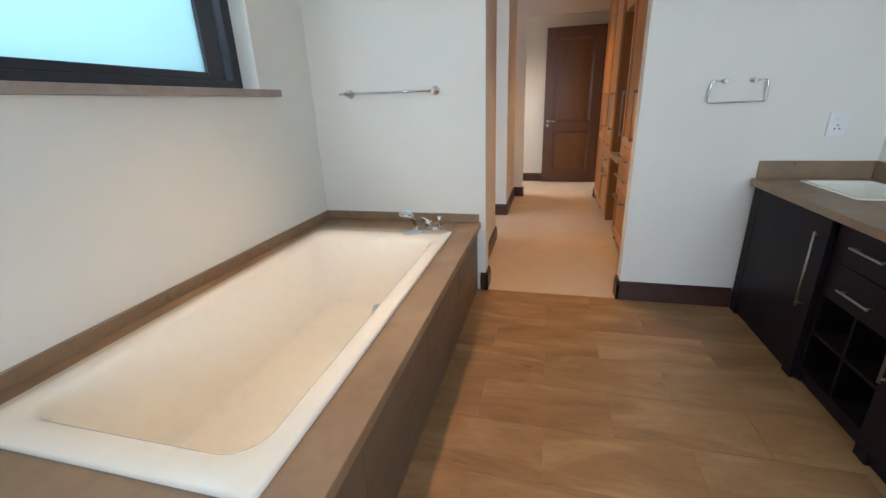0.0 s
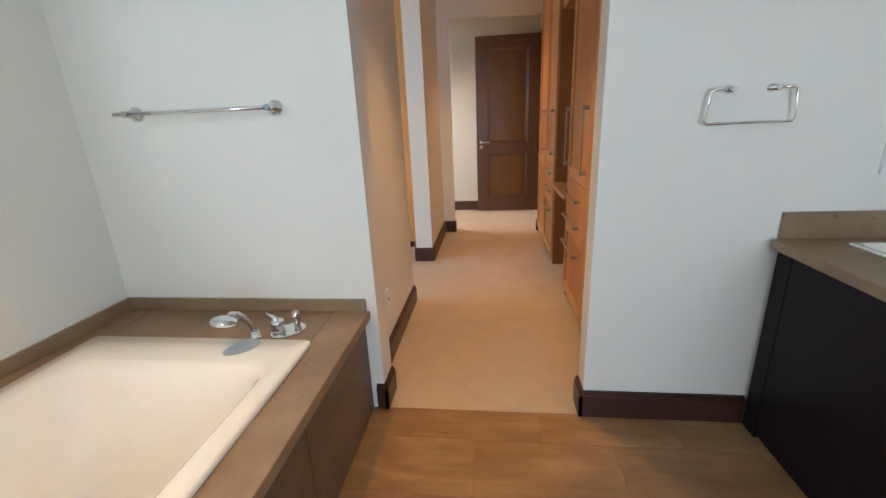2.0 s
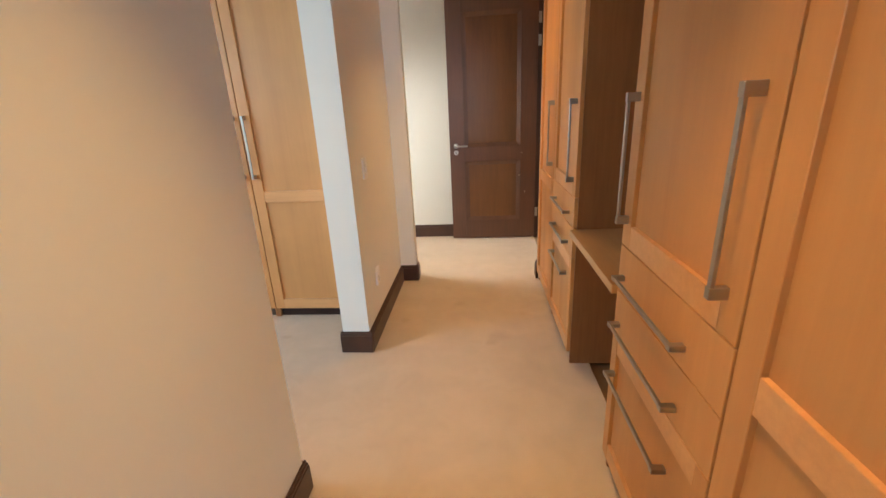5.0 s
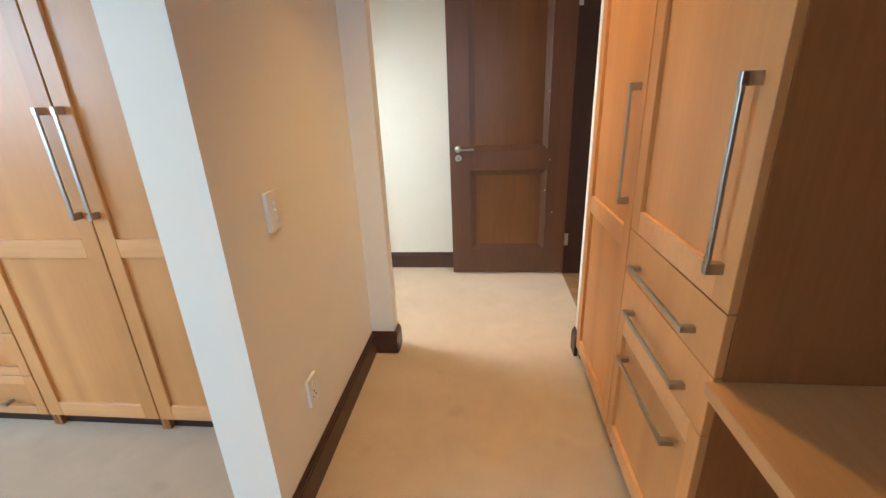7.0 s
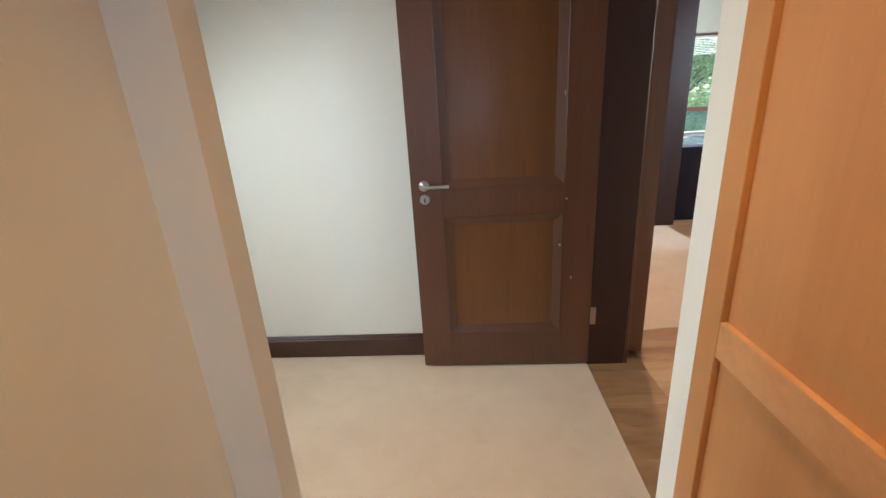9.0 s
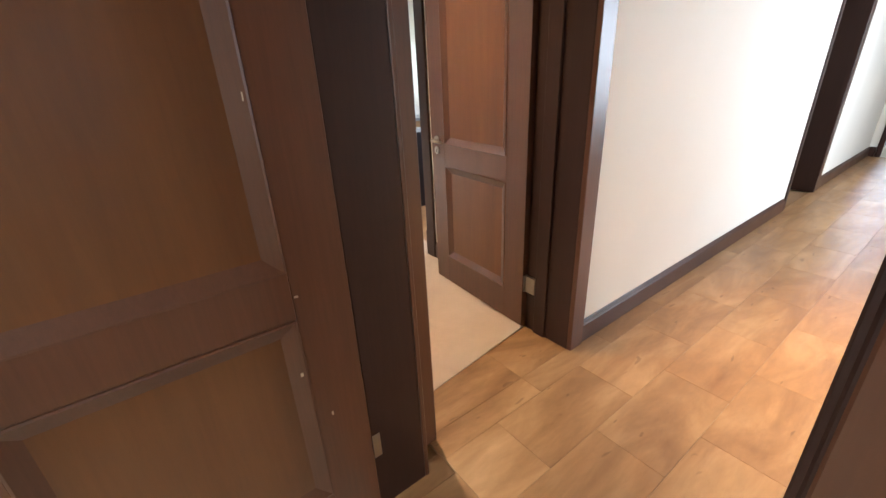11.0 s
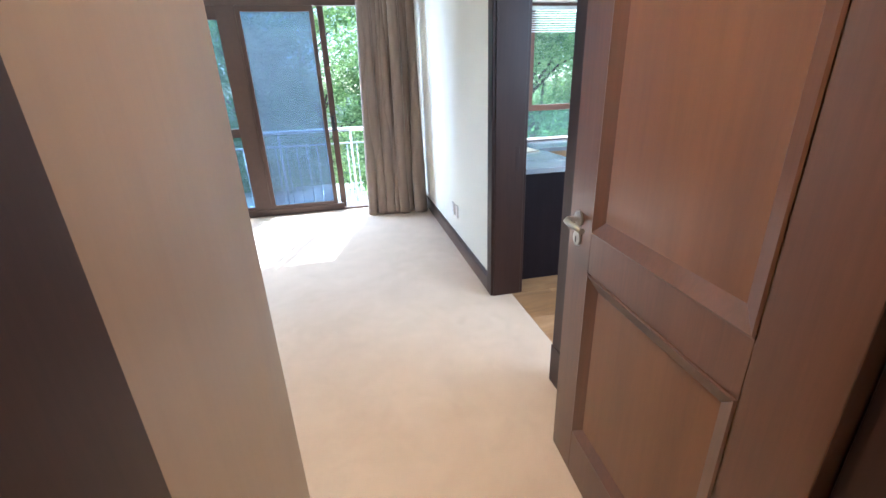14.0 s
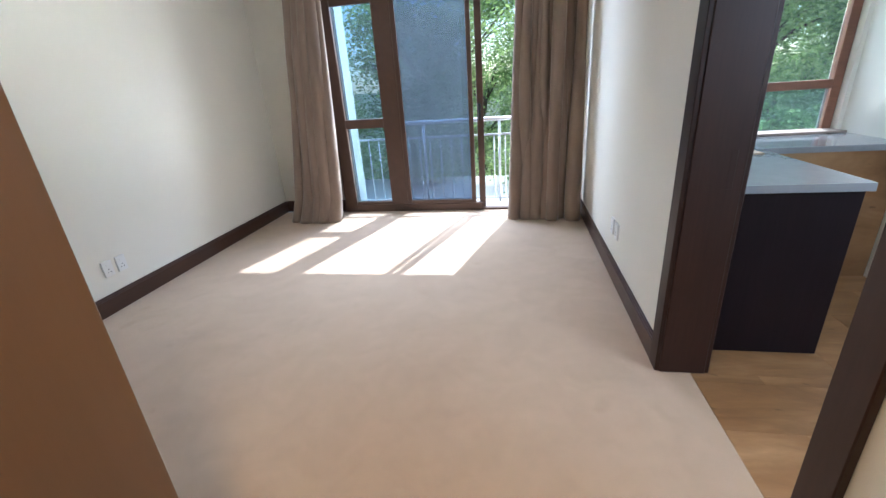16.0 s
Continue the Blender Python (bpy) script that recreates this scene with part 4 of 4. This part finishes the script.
bm = B()
tube(bm, [FV.at(1.305, 0.36, 0.03), FV.at(1.305, 0.74, 0.03)], 0.0055, 10)
for vv in (0.375, 0.725):
    tube(bm, [FV.at(1.305, vv, 0.0), FV.at(1.305, vv, 0.031)], 0.005, 8)
part("handle", bm, NICKEL, d, "slim steel bar handle")
vt = thing("worktop", (3.0, 3.0, 0.86), "brown stone vanity top with a low backsplash", "worktop")
# top in four pieces round the basin cut-out
BX0, BX1, BY0, BY1 = 2.93, 3.28, 3.60, 4.10
for b in ((2.715, BX0, 1.9, 4.180), (BX1, 3.338, 1.9, 4.180), (BX0, BX1, BY1, 4.180), (BX0, BX1, 1.9, BY0)):
    part("top_slab", box(B(), *b, 0.847, 0.885, 0.0015), DECK, vt)
part("backsplash", box(B(), 2.745, 3.338, 4.181, 4.199, 0.847, 0.99, 0.002), DECK, vt)
part("backsplash", box(B(), 3.320, 3.339, 1.9, 4.180, 0.886, 0.99, 0.002), DECK, vt)
bs = thing("wash_basin", (3.1, 3.85, 0.8), "white rectangular inset wash basin", "basin")
bm = B()
loops = [(BX0 + 0.001, BX1 - 0.001, BY0 + 0.001, BY1 - 0.001, 0.884, 0.02), (BX0 - 0.006, BX1 + 0.006, BY0 - 0.006, BY1 + 0.006, 0.886, 0.022), (BX0 - 0.004, BX1 + 0.004, BY0 - 0.004, BY1 + 0.004, 0.893, 0.022), (BX0 + 0.02, BX1 - 0.02, BY0 + 0.02, BY1 - 0.02, 0.892, 0.03),
         (BX0 + 0.03, BX1 - 0.03, BY0 + 0.03, BY1 - 0.03, 0.87, 0.03), (BX0 + 0.05, BX1 - 0.05, BY0 + 0.05, BY1 - 0.05, 0.79, 0.04), (BX0 + 0.11, BX1 - 0.11, BY0 + 0.11, BY1 - 0.11, 0.775, 0.03)]
rings = [rounded_ring(bm, *l) for l in loops]
for a, b in zip(rings, rings[1:]):
    for i in range(len(a)):
        f = bm.faces.new((a[i], a[(i + 1) % len(a)], b[(i + 1) % len(a)], b[i]))
        f.smooth = True
bm.faces.new(rings[-1])
part("bowl", bm, ENAMEL, bs)

# ---- hall end ----
door = thing("door_5", (10.95, 7.80, 0.14), "cream door leaf with a dark frame at the hall's end", "door", "", "structure")
for b in ((10.96, 11.0, 7.80, 7.88, 0.14, 2.3), (10.96, 11.0, 8.55, 8.63, 0.14, 2.3), (10.96, 11.0, 7.88, 8.55, 0.14, 0.24), (10.96, 11.0, 7.88, 8.55, 2.2, 2.3)):
    part("door_stile", box(B(), *b, 0.003), WENGE, door)
part("door_panel", box(B(), 10.975, 10.985, 7.88, 8.55, 0.24, 2.2), WALL, door)
slab("step_hall_end", WALL, 10.78, 12.5, 7.55, 9.26, -0.02, 0.14, label="pale raised step at the hall's end", category="step")
w = thing("window_4", (12.55, 8.93, 1.4), "narrow bright window at the hall's end", "window", "", "structure")
for b in ((12.53, 12.6, 8.81, 8.84, 1.4, 2.07), (12.53, 12.6, 9.03, 9.06, 1.4, 2.07), (12.53, 12.6, 8.84, 9.03, 1.4, 1.43), (12.53, 12.6, 8.84, 9.03, 2.04, 2.07)):
    part("window_frame", box(B(), *b), ALU_DARK, w)
p = part("pane", box(B(), 12.56, 12.566, 8.84, 9.03, 1.43, 2.04), GLASS_CLEAR, w)
p.visible_shadow = False

# ---- bedroom ----
cup = thing("bedroom_cupboard", (2.3, 9.6, 0), "satin brown veneered cupboard side beside the bedroom door", "cupboard")
SATIN = timber("satin_brown_veneer", (0.27, 0.16, 0.088), (0.32, 0.195, 0.112), 2, 8, 0.36, 0.45, 0.04, 0.15)
part("side_panel", box(B(), 2.562, 2.588, 9.335, 10.03, 0.0, 2.62, 0.002), SATIN, cup)
part("body", box(B(), 1.98, 2.561, 9.25, 10.01, 0.0, 2.62), SIDE_VENEER, cup)
part("door", box(B(), 1.98, 2.560, 10.011, 10.029, 0.08, 2.62, 0.002), SATIN, cup)

# sliding door in the north wall
YF = 14.355
sd = thing("window_2", (2.3, YF, 0), "bronze framed glazed sliding door, its right leaf slid open", "sliding door", "", "structure")


def sdp(name, x0, x1, z0, z1, y0=YF - 0.005, y1=YF + 0.075, mat=None, label=""):
    return part(name, box(B(), x0, x1, y0, y1, z0, z1, 0.003 if mat is None else 0.0), mat or BRONZE, sd, label)


sdp("window_frame", 1.005, 1.155, 0.0, 2.44)
sdp("window_frame", 3.46, 3.56, 0.0, 2.44)
sdp("window_frame", 1.155, 3.46, 2.36, 2.44)
sdp("threshold", 1.155, 2.70, 0.0, 0.085)
sdp("track", 2.70, 3.46, -0.015, 0.022)
sdp("mullion", 1.605, 1.80, 0.085, 2.36)
sdp("transom", 1.155, 1.605, 0.985, 1.085)
sdp("rail", 1.155, 1.605, 0.085, 0.12, YF + 0.01, YF + 0.06)
sdp("rail", 1.155, 1.605, 2.225, 2.36, YF + 0.01, YF + 0.06)
for z0, z1 in ((0.12, 0.985), (1.085, 2.225)):
    p = sdp("pane", 1.155, 1.605, z0, z1, YF + 0.03, YF + 0.036, GLASS, "tinted glass pane")
    p.visible_shadow = False
# the leaf and the slid-open leaf behind it
sdp("leaf_stile", 1.80, 1.85, 0.085, 2.36, YF + 0.005, YF + 0.040)
sdp("leaf_stile", 2.575, 2.622, 0.085, 2.36, YF + 0.005, YF + 0.040)
sdp("leaf_rail", 1.85, 2.575, 0.085, 0.125, YF + 0.005, YF + 0.040)
sdp("leaf_rail", 1.85, 2.575, 2.30, 2.36, YF + 0.005, YF + 0.040)
p = sdp("pane", 1.85, 2.575, 0.125, 2.30, YF + 0.018, YF + 0.024, GLASS_DARK, "dark screened glass pane")
p.visible_shadow = False
sdp("leaf_stile", 2.660, 2.730, 0.022, 2.36, YF + 0.050, YF + 0.074)
bm = B()
box(bm, 2.675, 2.705, YF + 0.026, YF + 0.042, 1.0, 1.18, 0.004)
part("latch", bm, ALU_DARK, sd, "dark latch handle")


def curtain(name, bottom, top, y, depth, folds, z1, label, seed=1):
    """Gathered cloth; bottom and top are its x-ranges at the hem and at the track."""
    rnd = random.Random(seed)
    ob = thing(name, ((bottom[0] + bottom[1]) / 2, y, 0.0), label, "curtain", "bedroom curtains")
    nu, nv = folds * 16, 48
    cuts = [0.0]
    for _ in range(folds):
        cuts.append(cuts[-1] + rnd.uniform(0.55, 1.45))
    cuts = [c / cuts[-1] for c in cuts]
    high = [rnd.uniform(0.35, 1.0) for _ in range(folds + 1)]
    low = [rnd.uniform(0.45, 1.15) for _ in range(folds + 1)]
    sway = [rnd.uniform(-0.035, 0.035) for _ in range(folds + 2)]
    fade = [rnd.uniform(0.0, 0.75) for _ in range(folds + 1)]
    bm = B()
    grid = []
    for j in range(nv + 1):
        t = j / nv
        e = t ** 0.8
        x0, x1 = bottom[0] + (top[0] - bottom[0]) * e, bottom[1] + (top[1] - bottom[1]) * e
        row = []
        for i in range(nu + 1):
            s = i / nu
            n = max(k for k in range(folds) if cuts[k] <= s + 1e-9)
            q = (s - cuts[n]) / (cuts[n + 1] - cuts[n])
            amp = depth * (low[n] * (1 - t) + high[n] * t) * (1.0 if t < fade[n] else 1.0 - 0.45 * min(1.0, (t - fade[n]) * 2))
            lobe = math.sin(math.pi * q) ** 0.8
            shift = sway[n] * (1 - q) + sway[n + 1] * q
            xx = x0 + (x1 - x0) * s + shift * math.sin(2.2 * t + n) * (1.2 - t) - 0.30 * amp * math.sin(2 * math.pi * q)
            yy = y - amp * lobe - 0.012 * math.sin(9 * t + 3 * n) * lobe
            if t < 0.10:
                yy -= (0.10 - t) * 0.55 * (0.4 + lobe * low[n])
            row.append(bm.verts.new((xx, yy, 0.006 + (z1 - 0.006) * t)))
        grid.append(row)
    for a, b in zip(grid, grid[1:]):
        for i in range(nu):
            f = bm.faces.new((a[i], a[i + 1], b[i + 1], b[i]))
            f.smooth = True
    cl = part("cloth", bm, CURTAIN, ob)
    mod = cl.modifiers.new("thickness", 'SOLIDIFY')
    mod.thickness = 0.003
    bm = B()
    box(bm, top[0] - 0.02, top[1] + 0.02, y - depth * 0.7, y - depth * 0.3, z1 - 0.002, z1 + 0.018, 0.003)
    part("curtain_track", bm, WHITE, ob, "white curtain track")
    return ob


curtain("curtain", (0.51, 1.03), (0.84, 1.17), 14.17, 0.20, 11, 2.60, "taupe floor-length curtain drawn back beside the sliding door", 3)
curtain("curtain", (3.03, 3.70), (3.11, 3.70), 14.17, 0.20, 12, 2.60, "taupe floor-length curtain drawn back beside the sliding door", 8)

# ---- nook with worktop and window ----
nk = thing("nook_cabinet", (4.35, 12.4, 0), "dark panelled base cabinet under a pale worktop", "cabinet")
part("end_panel", box(B(), 4.075, 4.572, 11.69, 11.715, 0.0, 0.845, 0.002), ESPRESSO, nk)
part("body", box(B(), 4.08, 4.567, 11.716, 13.19, 0.0, 0.845), ESPRESSO, nk)
wt = thing("worktop", (4.4, 12.4, 0.85), "pale stone worktop running to the window", "worktop")
bm = B()
part("worktop_slab", box(B(), 4.055, 4.593, 11.67, 13.195, 0.848, 0.886, 0.003, 2), WORKTOP, wt)
part("worktop_slab", box(B(), 4.595, 5.398, 12.60, 13.195, 0.848, 0.886, 0.003, 2), WORKTOP, wt)
slab("ledge_nook", TILE, 4.57, 5.398, 12.62, 13.19, 0.0, 0.846, label="brown tiled ledge under the window", category="ledge")
bm = B()
box(bm, 4.36, 4.52, 12.40, 12.75, 0.887, 0.895, 0.002)
solid("cardboard_offcut", bm, plain("kraft_card", (0.50, 0.40, 0.28), 0.8), "flat tan card lying on the worktop", "card")
w = thing("window_3", (4.75, 13.3, 0.83), "red-brown timber window with a raised blind", "window", "", "structure")
for n, b in (("window_frame", (4.20, 4.26, 0.89, 2.20)), ("window_frame", (5.31, 5.37, 0.89, 2.20)), ("window_frame", (4.26, 5.31, 0.83, 0.90)), ("window_frame", (4.26, 5.31, 2.14, 2.20)), ("transom", (4.26, 5.31, 1.185, 1.245)), ("mullion", (4.74, 4.81, 1.245, 2.14))):
    part(n, box(B(), b[0], b[1], 13.26, 13.32, b[2], b[3], 0.003), REDWOOD, w)
for x0, x1, z0, z1 in ((4.26, 5.31, 0.90, 1.185), (4.26, 4.74, 1.245, 2.14), (4.81, 5.31, 1.245, 2.14)):
    p = part("pane", box(B(), x0, x1, 13.288, 13.293, z0, z1), GLASS_CLEAR if z0 > 1 else GLASS, w)
    p.visible_shadow = False
part("window_sill", box(B(), 4.19, 5.38, 13.10, 13.26, 0.888, 0.905, 0.003), SILL, w)
bl = thing("window_blind", (4.75, 13.22, 1.95), "white venetian blind pulled up under the window head", "blind")
for k in range(9):
    part("slat", box(B(), 4.27, 5.30, 13.205, 13.25, 1.94 + k * 0.021, 1.944 + k * 0.021), BLIND, bl)
part("headrail", box(B(), 4.27, 5.30, 13.20, 13.255, 2.13, 2.165, 0.003), BLIND, bl)

# ---- balcony ----
slab("floor_balcony", BALCONY, 0.4, 4.6, 14.44, 15.02, -0.30, -0.055, label="concrete balcony slab outside the sliding door", category="balcony")
rail = thing("balcony_railing", (2.3, 14.93, -0.055), "galvanised steel balcony railing with upright balusters", "railing")
bm = B()
tube(bm, [(0.45, 14.93, 0.968), (4.55, 14.93, 0.968)], 0.025, 14)
part("handrail", bm, STEEL, rail)
bm = B()
box(bm, 0.45, 4.55, 14.918, 14.942, 0.775, 0.797, 0.002)
part("rail", bm, STEEL, rail)
bm = B()
box(bm, 0.45, 4.55, 14.918, 14.942, -0.02, 0.002, 0.002)
part("rail", bm, STEEL, rail)
xx = 0.52
k = 0
while xx < 4.5:
    bm = B()
    tube(bm, [(xx, 14.93, 0.0), (xx, 14.93, 0.776)], 0.0075, 8)
    part("baluster", bm, STEEL, rail)
    if k % 7 == 3:
        bm = B()
        tube(bm, [(xx + 0.065, 14.93, -0.055), (xx + 0.065, 14.93, 0.95)], 0.016, 10)
        part("post", bm, STEEL, rail)
    xx += 0.135
    k += 1

# ---- outside ----
g = solid("ground", box(B(), -300, 300, 15.02, 600, -3.4, -3.2), GRASS, "dark green lawn far below the balcony", "ground", "", "structure")
terrace = thing("garden_terrace", (0, 19, -3.2), "low white flat roof beyond the balcony", "flat roof")
part("roof_slab", box(B(), -2.5, 3.1, 16.9, 20.0, -1.0, -0.80, 0.01), RENDER_OUT, terrace)
part("roof_wall", box(B(), -2.4, 3.0, 17.0, 19.9, -3.2, -1.001), RENDER_OUT, terrace)


def tree(name, x, y, z, height, spread, seed, leaves):
    rnd = random.Random(seed)
    ob = thing(name, (x, y, z), "leafy green garden tree seen through the glass", "tree", "garden trees")
    bm = B()
    trunk = [(x + rnd.uniform(-0.15, 0.15) * k, y + rnd.uniform(-0.15, 0.15) * k, z + height * 0.85 * k / 5) for k in range(6)]
    tube(bm, trunk, [0.20, 0.17, 0.14, 0.10, 0.07, 0.03], 10)
    centres = []
    for k in range(26):
        t = rnd.uniform(0.12, 1.0)
        a = rnd.uniform(0, 2 * math.pi)
        r = spread * (0.25 + 0.75 * rnd.random()) * (1.15 - 0.55 * t)
        b0 = Vector(trunk[min(4, int(t * 5))])
        c = Vector((x + r * math.cos(a), y + r * math.sin(a), z + height * t + rnd.uniform(-0.2, 0.4)))
        tube(bm, [b0, b0.lerp(c, 0.55) + Vector((0, 0, 0.2)), c], [0.05, 0.03, 0.012], 6)
        centres.append((c, rnd.uniform(0.55, 1.05)))
    part("trunk", bm, BARK, ob)
    verts, faces = [], []
    for k in range(leaves):
        c, r = centres[rnd.randrange(len(centres))]
        d = Vector((rnd.gauss(0, 1), rnd.gauss(0, 1), rnd.gauss(0, 0.8)))
        p = c + d * (r * 0.48)
        s = rnd.uniform(0.035, 0.075)
        u = Vector((rnd.gauss(0, 1), rnd.gauss(0, 1), rnd.gauss(0, 0.5))).normalized()
        w = u.orthogonal().normalized()
        w.rotate(Matrix.Rotation(rnd.uniform(0, 6.28), 3, u))
        n0 = len(verts)
        n = u.cross(w) * s * 0.25
        verts += [p - u * s, p + w * s * 0.45 + n, p + u * s, p - w * s * 0.45 + n]
        faces.append((n0, n0 + 1, n0 + 2, n0 + 3))
    me = bpy.data.meshes.new("crown")
    me.from_pydata(verts, [], faces)
    me.materials.append(LEAF)
    cr = new("crown", me)
    cr.parent = ob
    cr.matrix_parent_inverse = Matrix.Translation(-Vector((x, y, z)))
    return ob


for k, (x, y, hgt, sp) in enumerate(((3.9, 19.5, 6.0, 2.3), (0.4, 21.5, 6.6, 2.6), (-3.2, 21.0, 6.2, 2.5), (7.6, 19.0, 6.2, 2.4), (10.6, 21.5, 6.5, 2.6), (5.6, 23.5, 7.4, 2.8), (1.9, 25.0, 7.6, 2.9), (-6.5, 23.5, 7.0, 2.8), (13.8, 20.0, 6.4, 2.6))):
    tree("garden_tree", x, y, -3.2, hgt, sp, 40 + k, 30000)


# ---- ceiling fittings, unseen, added to go with the spots ----
GLOW = plain("added_spot_lens", (0.9, 0.85, 0.75), 0.3)
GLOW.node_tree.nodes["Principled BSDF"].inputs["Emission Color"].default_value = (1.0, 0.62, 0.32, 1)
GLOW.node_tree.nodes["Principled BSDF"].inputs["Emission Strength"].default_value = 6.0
for dx, dy, de, cone, soften in CEILING_SPOTS:
    dl = thing("downlight", (dx, dy, H), "small round ceiling fitting added at an unseen spot lamp", "downlight", "recessed downlights")
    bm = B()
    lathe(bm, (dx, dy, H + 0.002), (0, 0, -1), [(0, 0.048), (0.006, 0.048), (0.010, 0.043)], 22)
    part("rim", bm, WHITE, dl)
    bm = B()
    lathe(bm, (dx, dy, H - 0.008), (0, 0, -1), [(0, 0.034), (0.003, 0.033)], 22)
    part("lens", bm, GLOW, dl, "warm glowing lens of the added fitting")


# ---- floor tiles, one by one ----
def lay(floor_name, label, regions, tw, tl, along_x, seed):
    """Staggered tiles over rectangles; returns the setting piece that parents them."""
    ob = thing(floor_name, (regions[0][0], regions[0][2], -0.02), label, "tiled floor", "", "structure")
    shared = {}
    rnd = random.Random(seed)
    for x0, x1, y0, y1 in regions:
        a0, a1, b0, b1 = (x0, x1, y0, y1) if along_x else (y0, y1, x0, x1)
        row, b = 0, b0
        while b < b1 - 1e-4:
            bb = min(b + tw, b1)
            a = a0 - (tl * (0.5 if row % 2 else 0.0))
            while a < a1 - 1e-4:
                p0, p1 = max(a, a0), min(a + tl, a1)
                if p1 - p0 > 0.02 and bb - b > 0.02:
                    key = (round(p1 - p0, 3), round(bb - b, 3))
                    if key not in shared:
                        l, wd = (key[0] - 0.0010), (key[1] - 0.0010)
                        if not along_x:
                            l, wd = wd, l
                        shared[key] = mesh_from("tile", box(B(), -l / 2, l / 2, -wd / 2, wd / 2, -0.0195, 0.0, 0.0006), TILE)
                    t = new("tile", shared[key])
                    ca, cb = (p0 + p1) / 2, (b + bb) / 2
                    cx, cy = (ca, cb) if along_x else (cb, ca)
                    t.parent = ob
                    t.location = (cx - ob.location.x, cy - ob.location.y, 0.02 + rnd.uniform(-0.0004, 0.0004))
                a += tl
            b = bb
            row += 1
    return ob


lay("floor_bath", "brown travertine tile floor of the bathroom", [(0.93, 3.34, -0.5, 4.198)], 0.30, 0.60, True, 5)
lay("floor_hall", "brown travertine tile floor of the hall", [(2.30, 2.60, 7.823, 8.84), (2.60, 10.75, 6.40, 8.93), (2.60, 3.56, 8.93, 9.268)], 0.30, 0.60, True, 6)
lay("floor_nook", "brown travertine tile floor of the nook", [(3.922, 5.40, 10.53, 11.49), (3.985, 5.40, 11.49, 12.62), (3.985, 5.40, 9.24, 10.53)], 0.30, 0.60, True, 7)
